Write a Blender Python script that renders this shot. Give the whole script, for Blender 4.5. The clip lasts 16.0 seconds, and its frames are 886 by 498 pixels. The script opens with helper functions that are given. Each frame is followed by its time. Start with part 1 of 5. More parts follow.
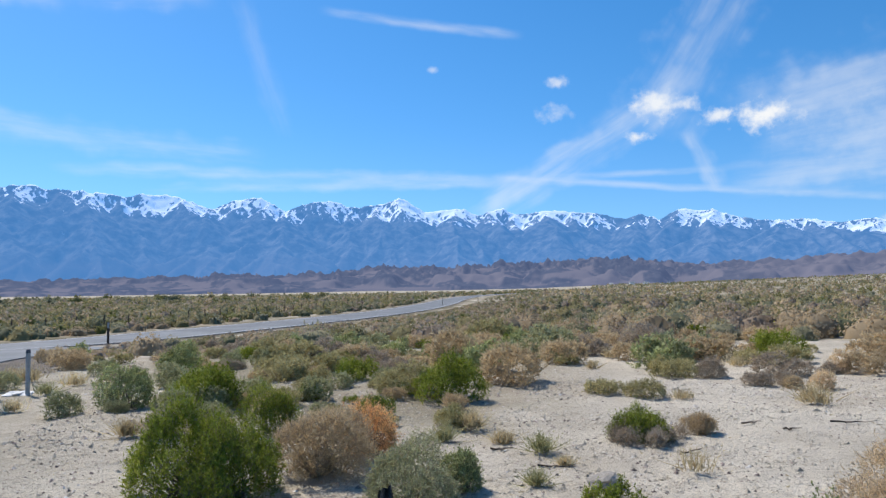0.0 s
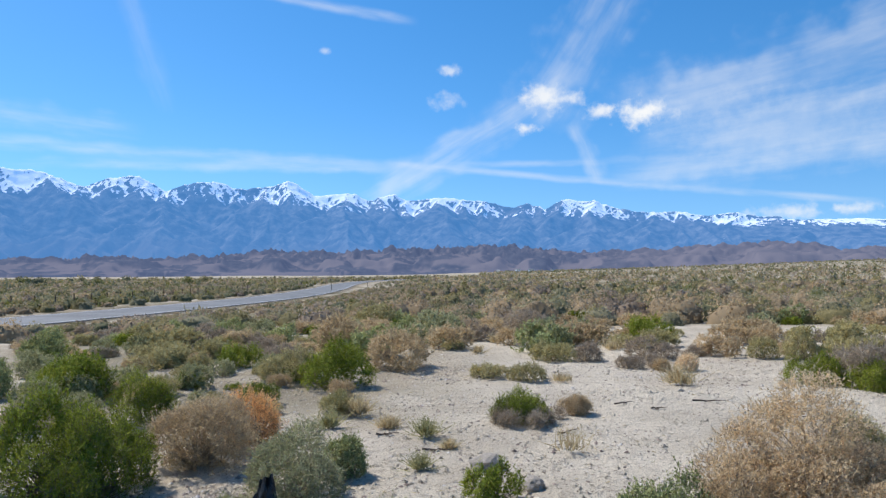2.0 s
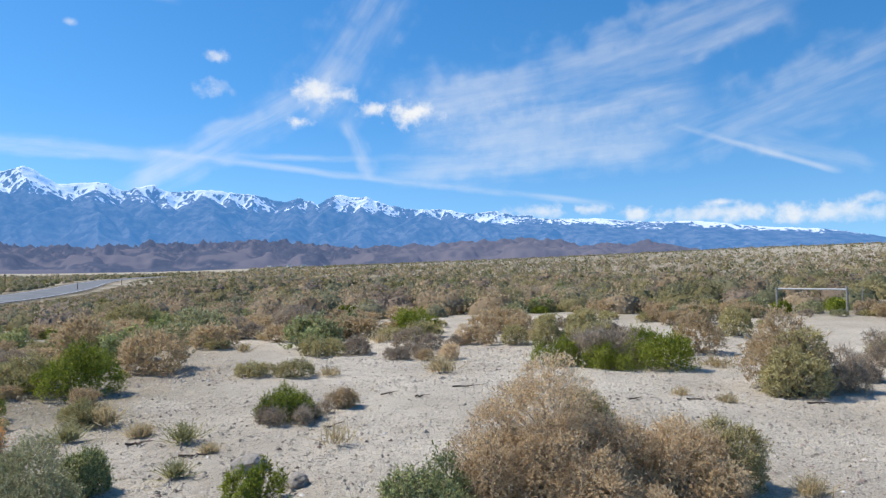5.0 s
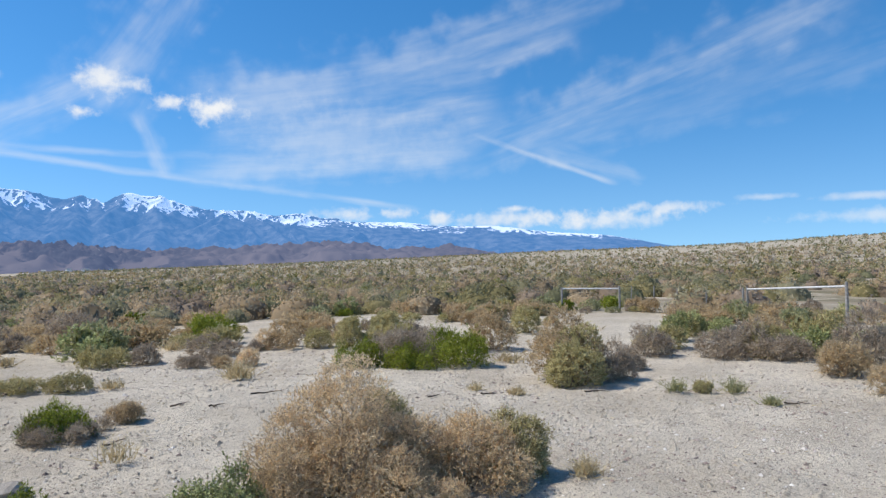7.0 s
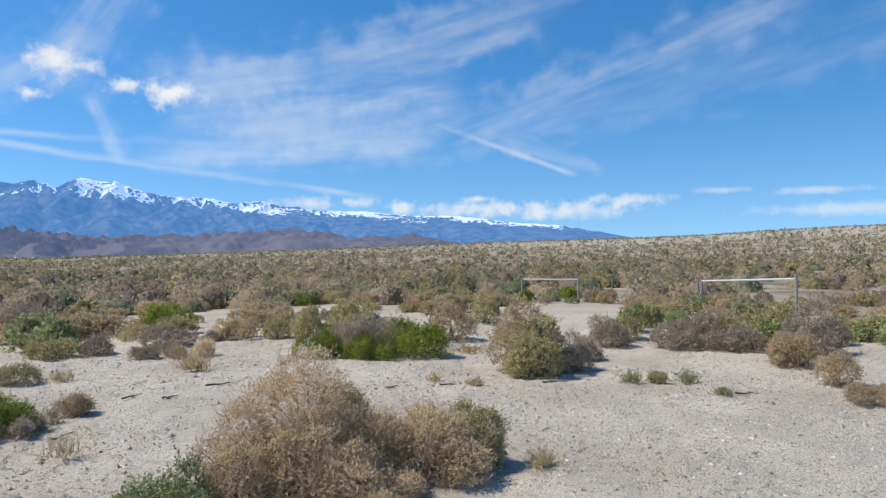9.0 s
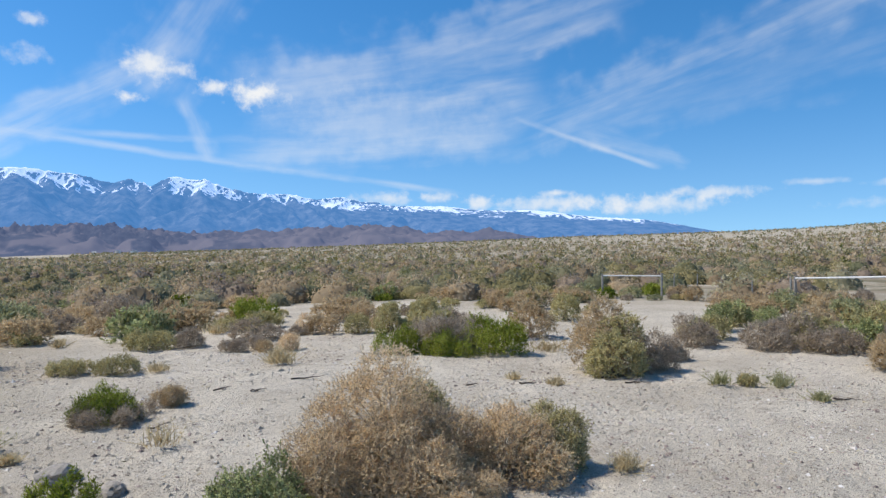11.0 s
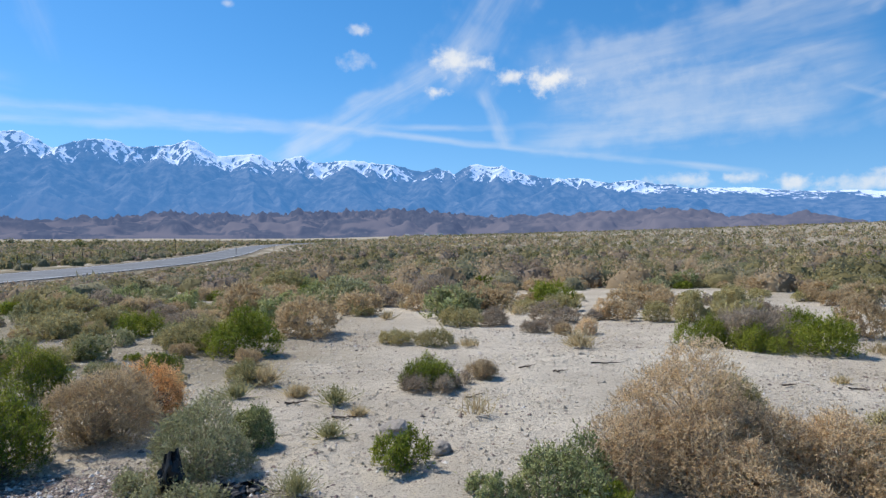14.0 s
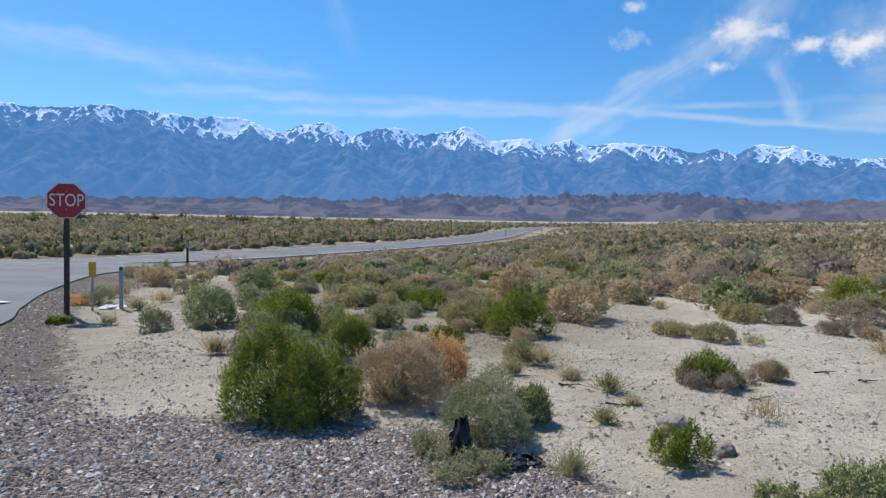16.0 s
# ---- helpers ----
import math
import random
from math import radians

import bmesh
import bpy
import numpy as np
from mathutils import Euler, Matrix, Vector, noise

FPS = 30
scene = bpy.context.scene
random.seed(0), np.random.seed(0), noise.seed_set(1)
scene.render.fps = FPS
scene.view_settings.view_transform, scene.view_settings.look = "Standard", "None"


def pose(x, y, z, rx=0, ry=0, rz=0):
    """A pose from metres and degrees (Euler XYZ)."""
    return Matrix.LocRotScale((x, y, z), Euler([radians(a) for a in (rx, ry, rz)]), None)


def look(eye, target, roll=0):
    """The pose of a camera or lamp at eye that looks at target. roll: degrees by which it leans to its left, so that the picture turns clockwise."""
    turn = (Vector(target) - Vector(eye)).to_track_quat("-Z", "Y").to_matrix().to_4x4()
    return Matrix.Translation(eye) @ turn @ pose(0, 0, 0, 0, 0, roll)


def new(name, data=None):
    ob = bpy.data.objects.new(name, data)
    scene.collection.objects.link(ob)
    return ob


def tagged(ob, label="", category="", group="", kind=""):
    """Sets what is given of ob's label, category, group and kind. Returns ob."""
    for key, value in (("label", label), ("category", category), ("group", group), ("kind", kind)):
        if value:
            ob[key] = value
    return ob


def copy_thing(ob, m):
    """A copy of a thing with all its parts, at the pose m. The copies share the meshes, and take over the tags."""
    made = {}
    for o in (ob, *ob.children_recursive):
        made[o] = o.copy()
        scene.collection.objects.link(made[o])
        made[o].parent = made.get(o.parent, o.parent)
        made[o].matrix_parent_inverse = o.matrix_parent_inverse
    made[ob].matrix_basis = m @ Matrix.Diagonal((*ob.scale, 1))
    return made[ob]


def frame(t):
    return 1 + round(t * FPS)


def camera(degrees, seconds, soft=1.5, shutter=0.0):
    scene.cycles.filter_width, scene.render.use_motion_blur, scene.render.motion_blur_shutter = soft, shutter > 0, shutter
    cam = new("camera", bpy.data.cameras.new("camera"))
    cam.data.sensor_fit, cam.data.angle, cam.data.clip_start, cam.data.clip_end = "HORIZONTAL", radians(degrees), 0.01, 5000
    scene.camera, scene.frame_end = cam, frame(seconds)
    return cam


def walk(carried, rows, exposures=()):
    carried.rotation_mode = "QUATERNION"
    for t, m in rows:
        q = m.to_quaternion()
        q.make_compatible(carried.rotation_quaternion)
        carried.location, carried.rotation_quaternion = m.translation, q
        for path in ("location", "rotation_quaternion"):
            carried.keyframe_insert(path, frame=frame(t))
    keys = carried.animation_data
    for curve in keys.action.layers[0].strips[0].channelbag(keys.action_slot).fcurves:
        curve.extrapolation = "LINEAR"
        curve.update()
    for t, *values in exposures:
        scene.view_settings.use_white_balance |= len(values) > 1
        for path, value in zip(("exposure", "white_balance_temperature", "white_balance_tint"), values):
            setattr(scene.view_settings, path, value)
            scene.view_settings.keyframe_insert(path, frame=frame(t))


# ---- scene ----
cam = camera(65.04, 16.0, 1.4)
ROWS = [
    (0.0, 0.000, 0.000, 1.653, 0.00, 3.26, 0.85),
    (0.5, 0.001, 0.007, 1.652, -2.31, 3.03, 0.47),
    (1.0, 0.002, 0.007, 1.653, -4.53, 2.82, 0.39),
    (1.5, 0.012, 0.009, 1.654, -5.74, 2.41, 0.50),
    (2.0, 0.019, 0.006, 1.655, -9.04, 2.00, 0.28),
    (2.5, 0.055, 0.007, 1.648, -12.26, 2.11, 0.81),
    (3.0, 0.079, 0.011, 1.643, -15.79, 1.95, 0.57),
    (5.5, 0.079, 0.012, 1.633, -31.70, 1.65, 0.55),
    (6.0, 0.116, 0.008, 1.618, -36.16, 1.96, 0.43),
    (6.5, 0.132, 0.028, 1.623, -39.20, 1.93, 1.13),
    (7.0, 0.146, 0.003, 1.622, -43.48, 1.51, 0.90),
    (7.5, 0.140, 0.008, 1.630, -45.21, 1.38, 0.60),
    (8.0, 0.155, 0.003, 1.622, -46.92, 1.25, 0.74),
    (10.5, 0.190, 0.018, 1.672, -43.52, -0.48, 0.18),
    (11.0, 0.177, 0.033, 1.675, -40.25, 0.24, 0.49),
    (11.5, 0.153, 0.035, 1.680, -36.61, 0.09, 0.30),
    (12.0, 0.137, 0.040, 1.683, -31.92, -0.26, 0.89),
    (12.5, 0.083, 0.024, 1.680, -27.87, -0.24, 0.60),
    (13.0, 0.058, 0.015, 1.685, -24.24, -0.74, 0.57),
    (13.5, 0.024, 0.000, 1.701, -20.55, -0.96, 0.29),
    (14.0, 0.001, -0.030, 1.708, -16.53, -0.99, -0.01),
    (14.5, -0.020, -0.045, 1.712, -11.42, -0.92, -0.09),
    (15.0, -0.055, -0.058, 1.726, -5.89, -0.68, -0.53),
    (15.5, -0.094, -0.079, 1.737, -0.67, -1.58, -1.21),
    (16.0, -0.135, -0.109, 1.733, 5.17, -2.58, -1.19),
]
walk(cam, [(t, pose(x, y, z, 90 + pitch, roll, yaw)) for t, x, y, z, yaw, pitch, roll in ROWS],
     [(0.0, 0.03), (3.0, 0.05), (6.0, 0.0), (10.5, -0.04), (13.0, -0.02), (15.5, -0.13), (16.0, -0.12)])

# ---------------------------------------------------------------- light and sky
SUN_BEARING, SUN_HEIGHT = -45.0, 53.0   # degrees: bearing from +y towards +x, height above the horizon
scene.view_settings.exposure = 0.0


def node(nt, kind, **sockets):
    """A node with its inputs set: values, or links where a socket is given. '_x' names are node properties."""
    n = nt.nodes.new(kind)
    for key, value in sockets.items():
        if key.startswith("p_"):
            set_option(n, key[2:], value)
            continue
        slot = n.inputs[int(key[1:])] if key[0] == "i" and key[1:].isdigit() else n.inputs[key.replace("_", " ")]
        if isinstance(value, bpy.types.NodeSocket):
            nt.links.new(value, slot)
        else:
            slot.default_value = value
    return n


def set_option(n, key, value):
    if key == "operation":
        n.operation = value
    elif key == "blend_type":
        n.blend_type = value
    elif key == "data_type":
        n.data_type = value
    elif key == "interpolation_type":
        n.interpolation_type = value
    elif key == "noise_type":
        n.noise_type = value
    elif key == "feature":
        n.feature = value
    elif key == "attribute_name":
        n.attribute_name = value


def calc(nt, op, a, b=0.0, c=0.0):
    return node(nt, "ShaderNodeMath", p_operation=op, i0=a, i1=b, i2=c).outputs[0]


def soft(nt, x, lo, hi):
    """0 below lo, 1 above hi, smooth between."""
    return node(nt, "ShaderNodeMapRange", p_interpolation_type="SMOOTHSTEP", i0=x, i1=lo, i2=hi, i3=0.0, i4=1.0).outputs[0]


def mixed_colour(nt, f, a, b, blend="MIX"):
    n = nt.nodes.new("ShaderNodeMix")
    n.data_type, n.blend_type = "RGBA", blend
    for slot, value in ((n.inputs[0], f), (n.inputs[6], a), (n.inputs[7], b)):
        if isinstance(value, bpy.types.NodeSocket):
            nt.links.new(value, slot)
        else:
            slot.default_value = value if not isinstance(value, tuple) or len(value) == 4 else (*value, 1)
    return n.outputs[2]


def noise_tex(nt, vector, scale, detail=4.0, rough=0.55):
    n = node(nt, "ShaderNodeTexNoise", Scale=scale, Detail=detail, Roughness=rough)
    if vector is not None:
        nt.links.new(vector, n.inputs["Vector"])
    return n.outputs[0]


world = bpy.data.worlds.new("sky")
scene.world = world
world.use_nodes = True
wt = world.node_tree
wt.nodes.clear()
sky = wt.nodes.new("ShaderNodeTexSky")
sky.sky_type, sky.sun_disc = "NISHITA", False
sky.sun_elevation, sky.sun_rotation = radians(SUN_HEIGHT), radians(SUN_BEARING)
sky.altitude, sky.air_density, sky.dust_density, sky.ozone_density = 1100, 1.0, 0.4, 2.2
way = wt.nodes.new("ShaderNodeTexCoord").outputs["Generated"]
sep = node(wt, "ShaderNodeSeparateXYZ", i0=way)
deg = 180 / math.pi
U = calc(wt, "MULTIPLY", calc(wt, "ARCTAN2", sep.outputs[0], sep.outputs[1]), deg)   # bearing
V = calc(wt, "MULTIPLY", calc(wt, "ARCSINE", sep.outputs[2]), deg)                   # height
UV = node(wt, "ShaderNodeCombineXYZ", i0=U, i1=V).outputs[0]
fine = noise_tex(wt, UV, 0.8, 6.0, 0.58)
broad = noise_tex(wt, UV, 0.45, 3.0, 0.45)
cover = None


def add_cloud(mask, amount):
    global cover
    m = calc(wt, "MULTIPLY", mask, amount)
    cover = m if cover is None else calc(wt, "SUBTRACT", calc(wt, "ADD", cover, m), calc(wt, "MULTIPLY", cover, m))


def streak(u0, v0, u1, v1, width, amount, ragged=0.6, bend=0.0):
    """A trail of cloud from one bearing and height to another, fading at its edges and ends."""
    length, ang = math.hypot(u1 - u0, v1 - v0), math.atan2(v1 - v0, u1 - u0)
    du, dv = calc(wt, "SUBTRACT", U, u0), calc(wt, "SUBTRACT", V, v0)
    p = calc(wt, "ADD", calc(wt, "MULTIPLY", du, math.cos(ang) / length), calc(wt, "MULTIPLY", dv, math.sin(ang) / length))
    q = calc(wt, "ADD", calc(wt, "MULTIPLY", du, -math.sin(ang)), calc(wt, "MULTIPLY", dv, math.cos(ang)))
    arch = calc(wt, "MULTIPLY", calc(wt, "MULTIPLY", p, calc(wt, "SUBTRACT", 1.0, p)), 4 * bend)
    q = calc(wt, "SUBTRACT", q, arch)
    straight = q
    q = calc(wt, "ADD", q, calc(wt, "MULTIPLY", calc(wt, "SUBTRACT", broad, 0.5), width * ragged * 1.8))
    across = soft(wt, calc(wt, "DIVIDE", calc(wt, "ABSOLUTE", q), width * 1.25), 1.0, 0.0)
    along = calc(wt, "MULTIPLY", soft(wt, p, -0.02, 0.15), soft(wt, p, 1.02, 0.85))
    drawn = node(wt, "ShaderNodeCombineXYZ", i0=calc(wt, "MULTIPLY", p, length * 0.13), i1=calc(wt, "MULTIPLY", straight, 0.8), i2=u0 * 1.7 + v0).outputs[0]
    hair = node(wt, "ShaderNodeCombineXYZ", i0=calc(wt, "MULTIPLY", p, length * 0.22), i1=calc(wt, "MULTIPLY", straight, 3.2), i2=v0 * 2.3).outputs[0]
    grain = calc(wt, "MULTIPLY_ADD", soft(wt, noise_tex(wt, drawn, 1.0, 5.0, 0.55), 0.25, 0.75), 0.75, 0.1)
    grain = calc(wt, "MULTIPLY", grain, calc(wt, "MULTIPLY_ADD", noise_tex(wt, hair, 1.0, 4.0, 0.6), 0.45, 0.80))
    add_cloud(calc(wt, "MULTIPLY", calc(wt, "MULTIPLY", across, along), grain), amount)


def puff(u, v, ru, rv, amount, ragged=1.25):
    """A small ragged heap of cloud."""
    x, y = calc(wt, "DIVIDE", calc(wt, "SUBTRACT", U, u), ru), calc(wt, "DIVIDE", calc(wt, "SUBTRACT", V, v), rv)
    d = calc(wt, "SQRT", calc(wt, "ADD", calc(wt, "MULTIPLY", x, x), calc(wt, "MULTIPLY", y, y)))
    d = calc(wt, "ADD", d, calc(wt, "MULTIPLY", calc(wt, "SUBTRACT", fine, 0.5), ragged * 2.4))
    add_cloud(soft(wt, d, 1.3, -0.1), amount)


streak(2.0, 5.4, 20.5, 15.8, 1.9, 0.46, 0.8)
streak(16.5, 12.0, 24.0, 23.0, 3.0, 0.26, 1.6)
streak(-30.0, 9.2, 6.5, 8.8, 0.7, 0.4, 0.8, 0.2)
streak(-26.0, 7.7, 6.0, 8.6, 0.55, 0.35, 0.8, 0.3)
streak(4.0, 8.9, 24.0, 8.9, 0.35, 0.34)
streak(3.0, 9.1, 43.0, 4.6, 0.38, 0.42, 0.5, 0.35)
streak(-40.0, 12.2, -14.0, 10.6, 1.2, 0.32, 0.9)
streak(-10.0, 22.1, 7.0, 20.1, 0.45, 0.42, 0.5, 0.1)
streak(-45.0, 19.5, -18.0, 22.5, 1.2, 0.30, 1.0)
streak(19.6, 12.2, 22.0, 7.2, 0.9, 0.40, 1.2)
streak(8.5, 10.6, 13.5, 12.3, 0.7, 0.26, 1.1)
streak(46.0, 10.9, 58.0, 6.3, 0.28, 0.5, 0.35)
streak(51.0, 9.6, 60.2, 6.6, 0.9, 0.30, 1.3)
streak(22.0, 8.0, 47.0, 9.6, 2.1, 0.38, 1.0, -0.3)
streak(24.0, 11.0, 49.0, 14.0, 3.6, 0.35, 1.3)
streak(22.0, 13.0, 56.0, 19.2, 2.4, 0.24, 1.5)
streak(44.0, 8.8, 76.0, 19.2, 2.6, 0.30, 1.4)
streak(50.0, 9.0, 84.0, 16.0, 2.2, 0.15, 1.4)
streak(36.0, 15.5, 62.0, 22.5, 2.2, 0.22, 1.4)
streak(46.0, 15.6, 55.0, 18.2, 0.9, 0.30, 1.4)
# faint upright streak of sun glare, painted into the sky as thin cloud
streak(-16.5, 23.0, -12.5, 12.0, 1.0, 0.14, 0.8)
puff(36.0, 10.6, 9.0, 3.0, 0.24, 0.6)
puff(29.0, 13.6, 6.0, 2.4, 0.16, 0.6)
puff(9.7, 16.3, 0.9, 0.6, 0.6, 1.5)
puff(9.5, 14.0, 1.4, 0.6, 0.32, 1.6)
puff(17.3, 14.1, 1.7, 1.25, 0.85)
puff(19.6, 13.9, 1.1, 0.6, 0.7)
puff(22.0, 12.8, 1.2, 0.6, 0.85)
puff(25.2, 12.5, 2.0, 1.05, 1.0)
puff(16.0, 11.7, 0.9, 0.4, 0.9)
puff(-0.6, 17.7, 0.45, 0.25, 0.4)
puff(35.6, 4.4, 3.3, 0.62, 0.68, 1.1)
puff(39.7, 4.4, 1.6, 0.5, 0.68, 1.1)
puff(43.5, 4.0, 1.7, 0.65, 0.68, 1.1)
puff(49.5, 3.9, 6.6, 0.85, 0.68, 1.1)
puff(49.5, 4.7, 1.3, 0.3, 0.8, 0.6)
puff(57.0, 3.6, 6.0, 0.8, 0.68, 1.1)
puff(61.5, 4.4, 3.8, 0.55, 0.68, 1.1)
puff(68.5, 4.9, 2.4, 0.3, 0.45, 0.7)
puff(75.0, 4.6, 3.5, 0.35, 0.5, 0.7)
puff(77.0, 3.2, 7.0, 0.6, 0.55, 0.8)
raised = node(wt, "ShaderNodeCombineXYZ", i0=sep.outputs[0], i1=sep.outputs[1], i2=calc(wt, "ADD", calc(wt, "MULTIPLY", sep.outputs[2], 0.85), 0.10)).outputs[0]
wt.links.new(raised, sky.inputs["Vector"])
hue = node(wt, "ShaderNodeHueSaturation", Hue=0.5, Saturation=1.32, Value=1.0, Color=mixed_colour(wt, 1.0, sky.outputs[0], (0.98, 1.02, 1.03), "MULTIPLY")).outputs[0]
CLOUD = (5.7, 5.8, 5.9)
hazy = calc(wt, "MULTIPLY", soft(wt, V, 14.0, 1.0), 0.05)
cover = calc(wt, "MAXIMUM", cover, hazy)
tint = mixed_colour(wt, cover, hue, CLOUD)
back = node(wt, "ShaderNodeBackground", Color=tint, Strength=0.16)
out = wt.nodes.new("ShaderNodeOutputWorld")
wt.links.new(back.outputs[0], out.inputs[0])

sun = new("sun", bpy.data.lights.new("sun", "SUN"))
sun.data.energy, sun.data.angle, sun.data.color = 4.8, radians(0.55), (1.0, 0.94, 0.855)
b, e = radians(SUN_BEARING), radians(SUN_HEIGHT)
sun.matrix_world = look((math.sin(b) * math.cos(e) * 50, math.cos(b) * math.cos(e) * 50, math.sin(e) * 50), (0, 0, 0))


# ---------------------------------------------------------------- materials
def material(name, rough=0.85, metal=0.0):
    m = bpy.data.materials.new(name)
    m.use_nodes = True
    nt = m.node_tree
    p = nt.nodes["Principled BSDF"]
    p.inputs["Roughness"].default_value, p.inputs["Metallic"].default_value = rough, metal
    return m, nt, p


def place(nt):
    return nt.nodes.new("ShaderNodeTexCoord").outputs["Object"]


def world_place(nt):
    return nt.nodes.new("ShaderNodeNewGeometry").outputs["Position"]


def bump(nt, p, height, strength, distance):
    n = node(nt, "ShaderNodeBump", Strength=strength, Distance=distance, Height=height)
    nt.links.new(n.outputs[0], p.inputs["Normal"])


def plain(name, a, b, scale=12.0, rough=0.7, metal=0.0, relief=0.004):
    """A surface of two near colours, mottled at two scales, with fine relief."""
    m, nt, p = material(name, rough, metal)
    at = place(nt)
    f = calc(nt, "MULTIPLY_ADD", noise_tex(nt, at, scale * 6, 3), 0.4, calc(nt, "MULTIPLY", noise_tex(nt, at, scale, 5), 0.6))
    nt.links.new(mixed_colour(nt, soft(nt, f, 0.35, 0.65), a, b), p.inputs["Base Color"])
    bump(nt, p, noise_tex(nt, at, scale * 8, 4), 0.5, relief)
    return m


def leafy(name, dark, mid, light, through_light=0.30, rough=0.75, single=0.55, size=2.2, by_shrub=False):
    """Leaves or twigs: every one of its own shade, letting some light through."""
    m, nt, p = material(name, rough)
    one = nt.nodes.new("ShaderNodeNewGeometry").outputs["Random Per Island"]
    whole = nt.nodes.new("ShaderNodeObjectInfo").outputs["Random"]
    patch = noise_tex(nt, world_place(nt), size, 3)
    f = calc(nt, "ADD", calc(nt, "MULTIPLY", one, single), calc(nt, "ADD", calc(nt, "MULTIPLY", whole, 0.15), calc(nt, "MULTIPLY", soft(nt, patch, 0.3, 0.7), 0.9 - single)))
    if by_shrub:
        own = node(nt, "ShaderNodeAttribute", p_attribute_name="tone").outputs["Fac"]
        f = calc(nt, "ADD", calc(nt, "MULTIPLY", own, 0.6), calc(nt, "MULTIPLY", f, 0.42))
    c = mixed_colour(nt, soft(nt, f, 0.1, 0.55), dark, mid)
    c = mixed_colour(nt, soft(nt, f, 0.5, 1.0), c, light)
    nt.links.new(c, p.inputs["Base Color"])
    p.inputs["Specular IOR Level"].default_value = 0.25
    t = node(nt, "ShaderNodeBsdfTranslucent", Color=c)
    mix = node(nt, "ShaderNodeMixShader", Fac=through_light, i1=p.outputs[0], i2=t.outputs[0])
    nt.links.new(mix.outputs[0], nt.nodes["Material Output"].inputs[0])
    return m


LEAF = {
    "green": leafy("green_leaves", (0.092, 0.125, 0.012), (0.225, 0.270, 0.028), (0.47, 0.475, 0.085), 0.38),
    "olive": leafy("olive_leaves", (0.312, 0.276, 0.118), (0.456, 0.396, 0.180), (0.600, 0.516, 0.270)),
    "sage": leafy("dark_sage_leaves", (0.182, 0.214, 0.088), (0.358, 0.379, 0.157), (0.604, 0.604, 0.281)),
    "pale": leafy("grey_green_leaves", (0.225, 0.232, 0.110), (0.385, 0.382, 0.195), (0.575, 0.550, 0.335), 0.38),
    "straw": leafy("dry_tan_twigs", (0.56, 0.410, 0.235), (0.78, 0.605, 0.375), (0.86, 0.725, 0.500), 0.48),
    "tan": leafy("dull_tan_twigs", (0.396, 0.294, 0.168), (0.540, 0.414, 0.246), (0.672, 0.534, 0.336), 0.5),
    "rust": leafy("dry_rust_twigs", (0.58, 0.305, 0.112), (0.86, 0.505, 0.215), (0.90, 0.650, 0.335), 0.45),
    "grey": leafy("dry_grey_twigs", (0.24, 0.190, 0.140), (0.40, 0.325, 0.240), (0.56, 0.470, 0.355), 0.4),
    "grass": leafy("dry_grass_blades", (0.350, 0.274, 0.155), (0.589, 0.478, 0.281), (0.786, 0.674, 0.436), 0.4),
    "grassgreen": leafy("greenish_grass_blades", (0.210, 0.210, 0.091), (0.394, 0.372, 0.182), (0.589, 0.540, 0.316), 0.4),
}
CLUMP = {
    "green": leafy("green_scrub", (0.104, 0.111, 0.027), (0.194, 0.191, 0.056), (0.294, 0.277, 0.102), 0.35, 0.8, 0.25, 0.7, True),
    "olive": leafy("olive_scrub", (0.193, 0.170, 0.075), (0.344, 0.293, 0.136), (0.495, 0.408, 0.214), 0.35, 0.8, 0.25, 0.7, True),
    "sage": leafy("dark_sage_scrub", (0.145, 0.149, 0.078), (0.241, 0.236, 0.129), (0.358, 0.336, 0.194), 0.35, 0.8, 0.25, 0.7, True),
    "pale": leafy("grey_green_scrub", (0.206, 0.194, 0.110), (0.344, 0.311, 0.187), (0.481, 0.426, 0.278), 0.35, 0.8, 0.25, 0.7, True),
    "tan": leafy("dry_tan_scrub", (0.303, 0.227, 0.136), (0.481, 0.368, 0.227), (0.646, 0.505, 0.331), 0.35, 0.8, 0.25, 0.7, True),
    "grey": leafy("dry_grey_scrub", (0.254, 0.194, 0.136), (0.399, 0.311, 0.227), (0.550, 0.446, 0.336), 0.35, 0.8, 0.25, 0.7, True),
}
TWIG = plain("grey_brown_bark", (0.12, 0.085, 0.06), (0.24, 0.19, 0.145), 30, 0.9)
TWIG_PALE = plain("bleached_bark", (0.27, 0.205, 0.14), (0.46, 0.38, 0.28), 30, 0.9)
STONE, nt, p = material("grey_and_brown_stone", 0.85)
one = nt.nodes.new("ShaderNodeNewGeometry").outputs["Random Per Island"]
ramp = nt.nodes.new("ShaderNodeValToRGB")
ramp.color_ramp.elements[0].color, ramp.color_ramp.elements[1].color = (0.11, 0.09, 0.08, 1), (0.85, 0.82, 0.76, 1)
for at, c in ((0.3, (0.225, 0.162, 0.136, 1)), (0.6, (0.42, 0.328, 0.275, 1)), (0.82, (0.68, 0.59, 0.51, 1))):
    ramp.color_ramp.elements.new(at).color = c
nt.links.new(one, ramp.inputs[0])
speck = noise_tex(nt, world_place(nt), 140, 3)
nt.links.new(mixed_colour(nt, calc(nt, "MULTIPLY", speck, 0.3), ramp.outputs[0], (0.16, 0.14, 0.13)), p.inputs["Base Color"])

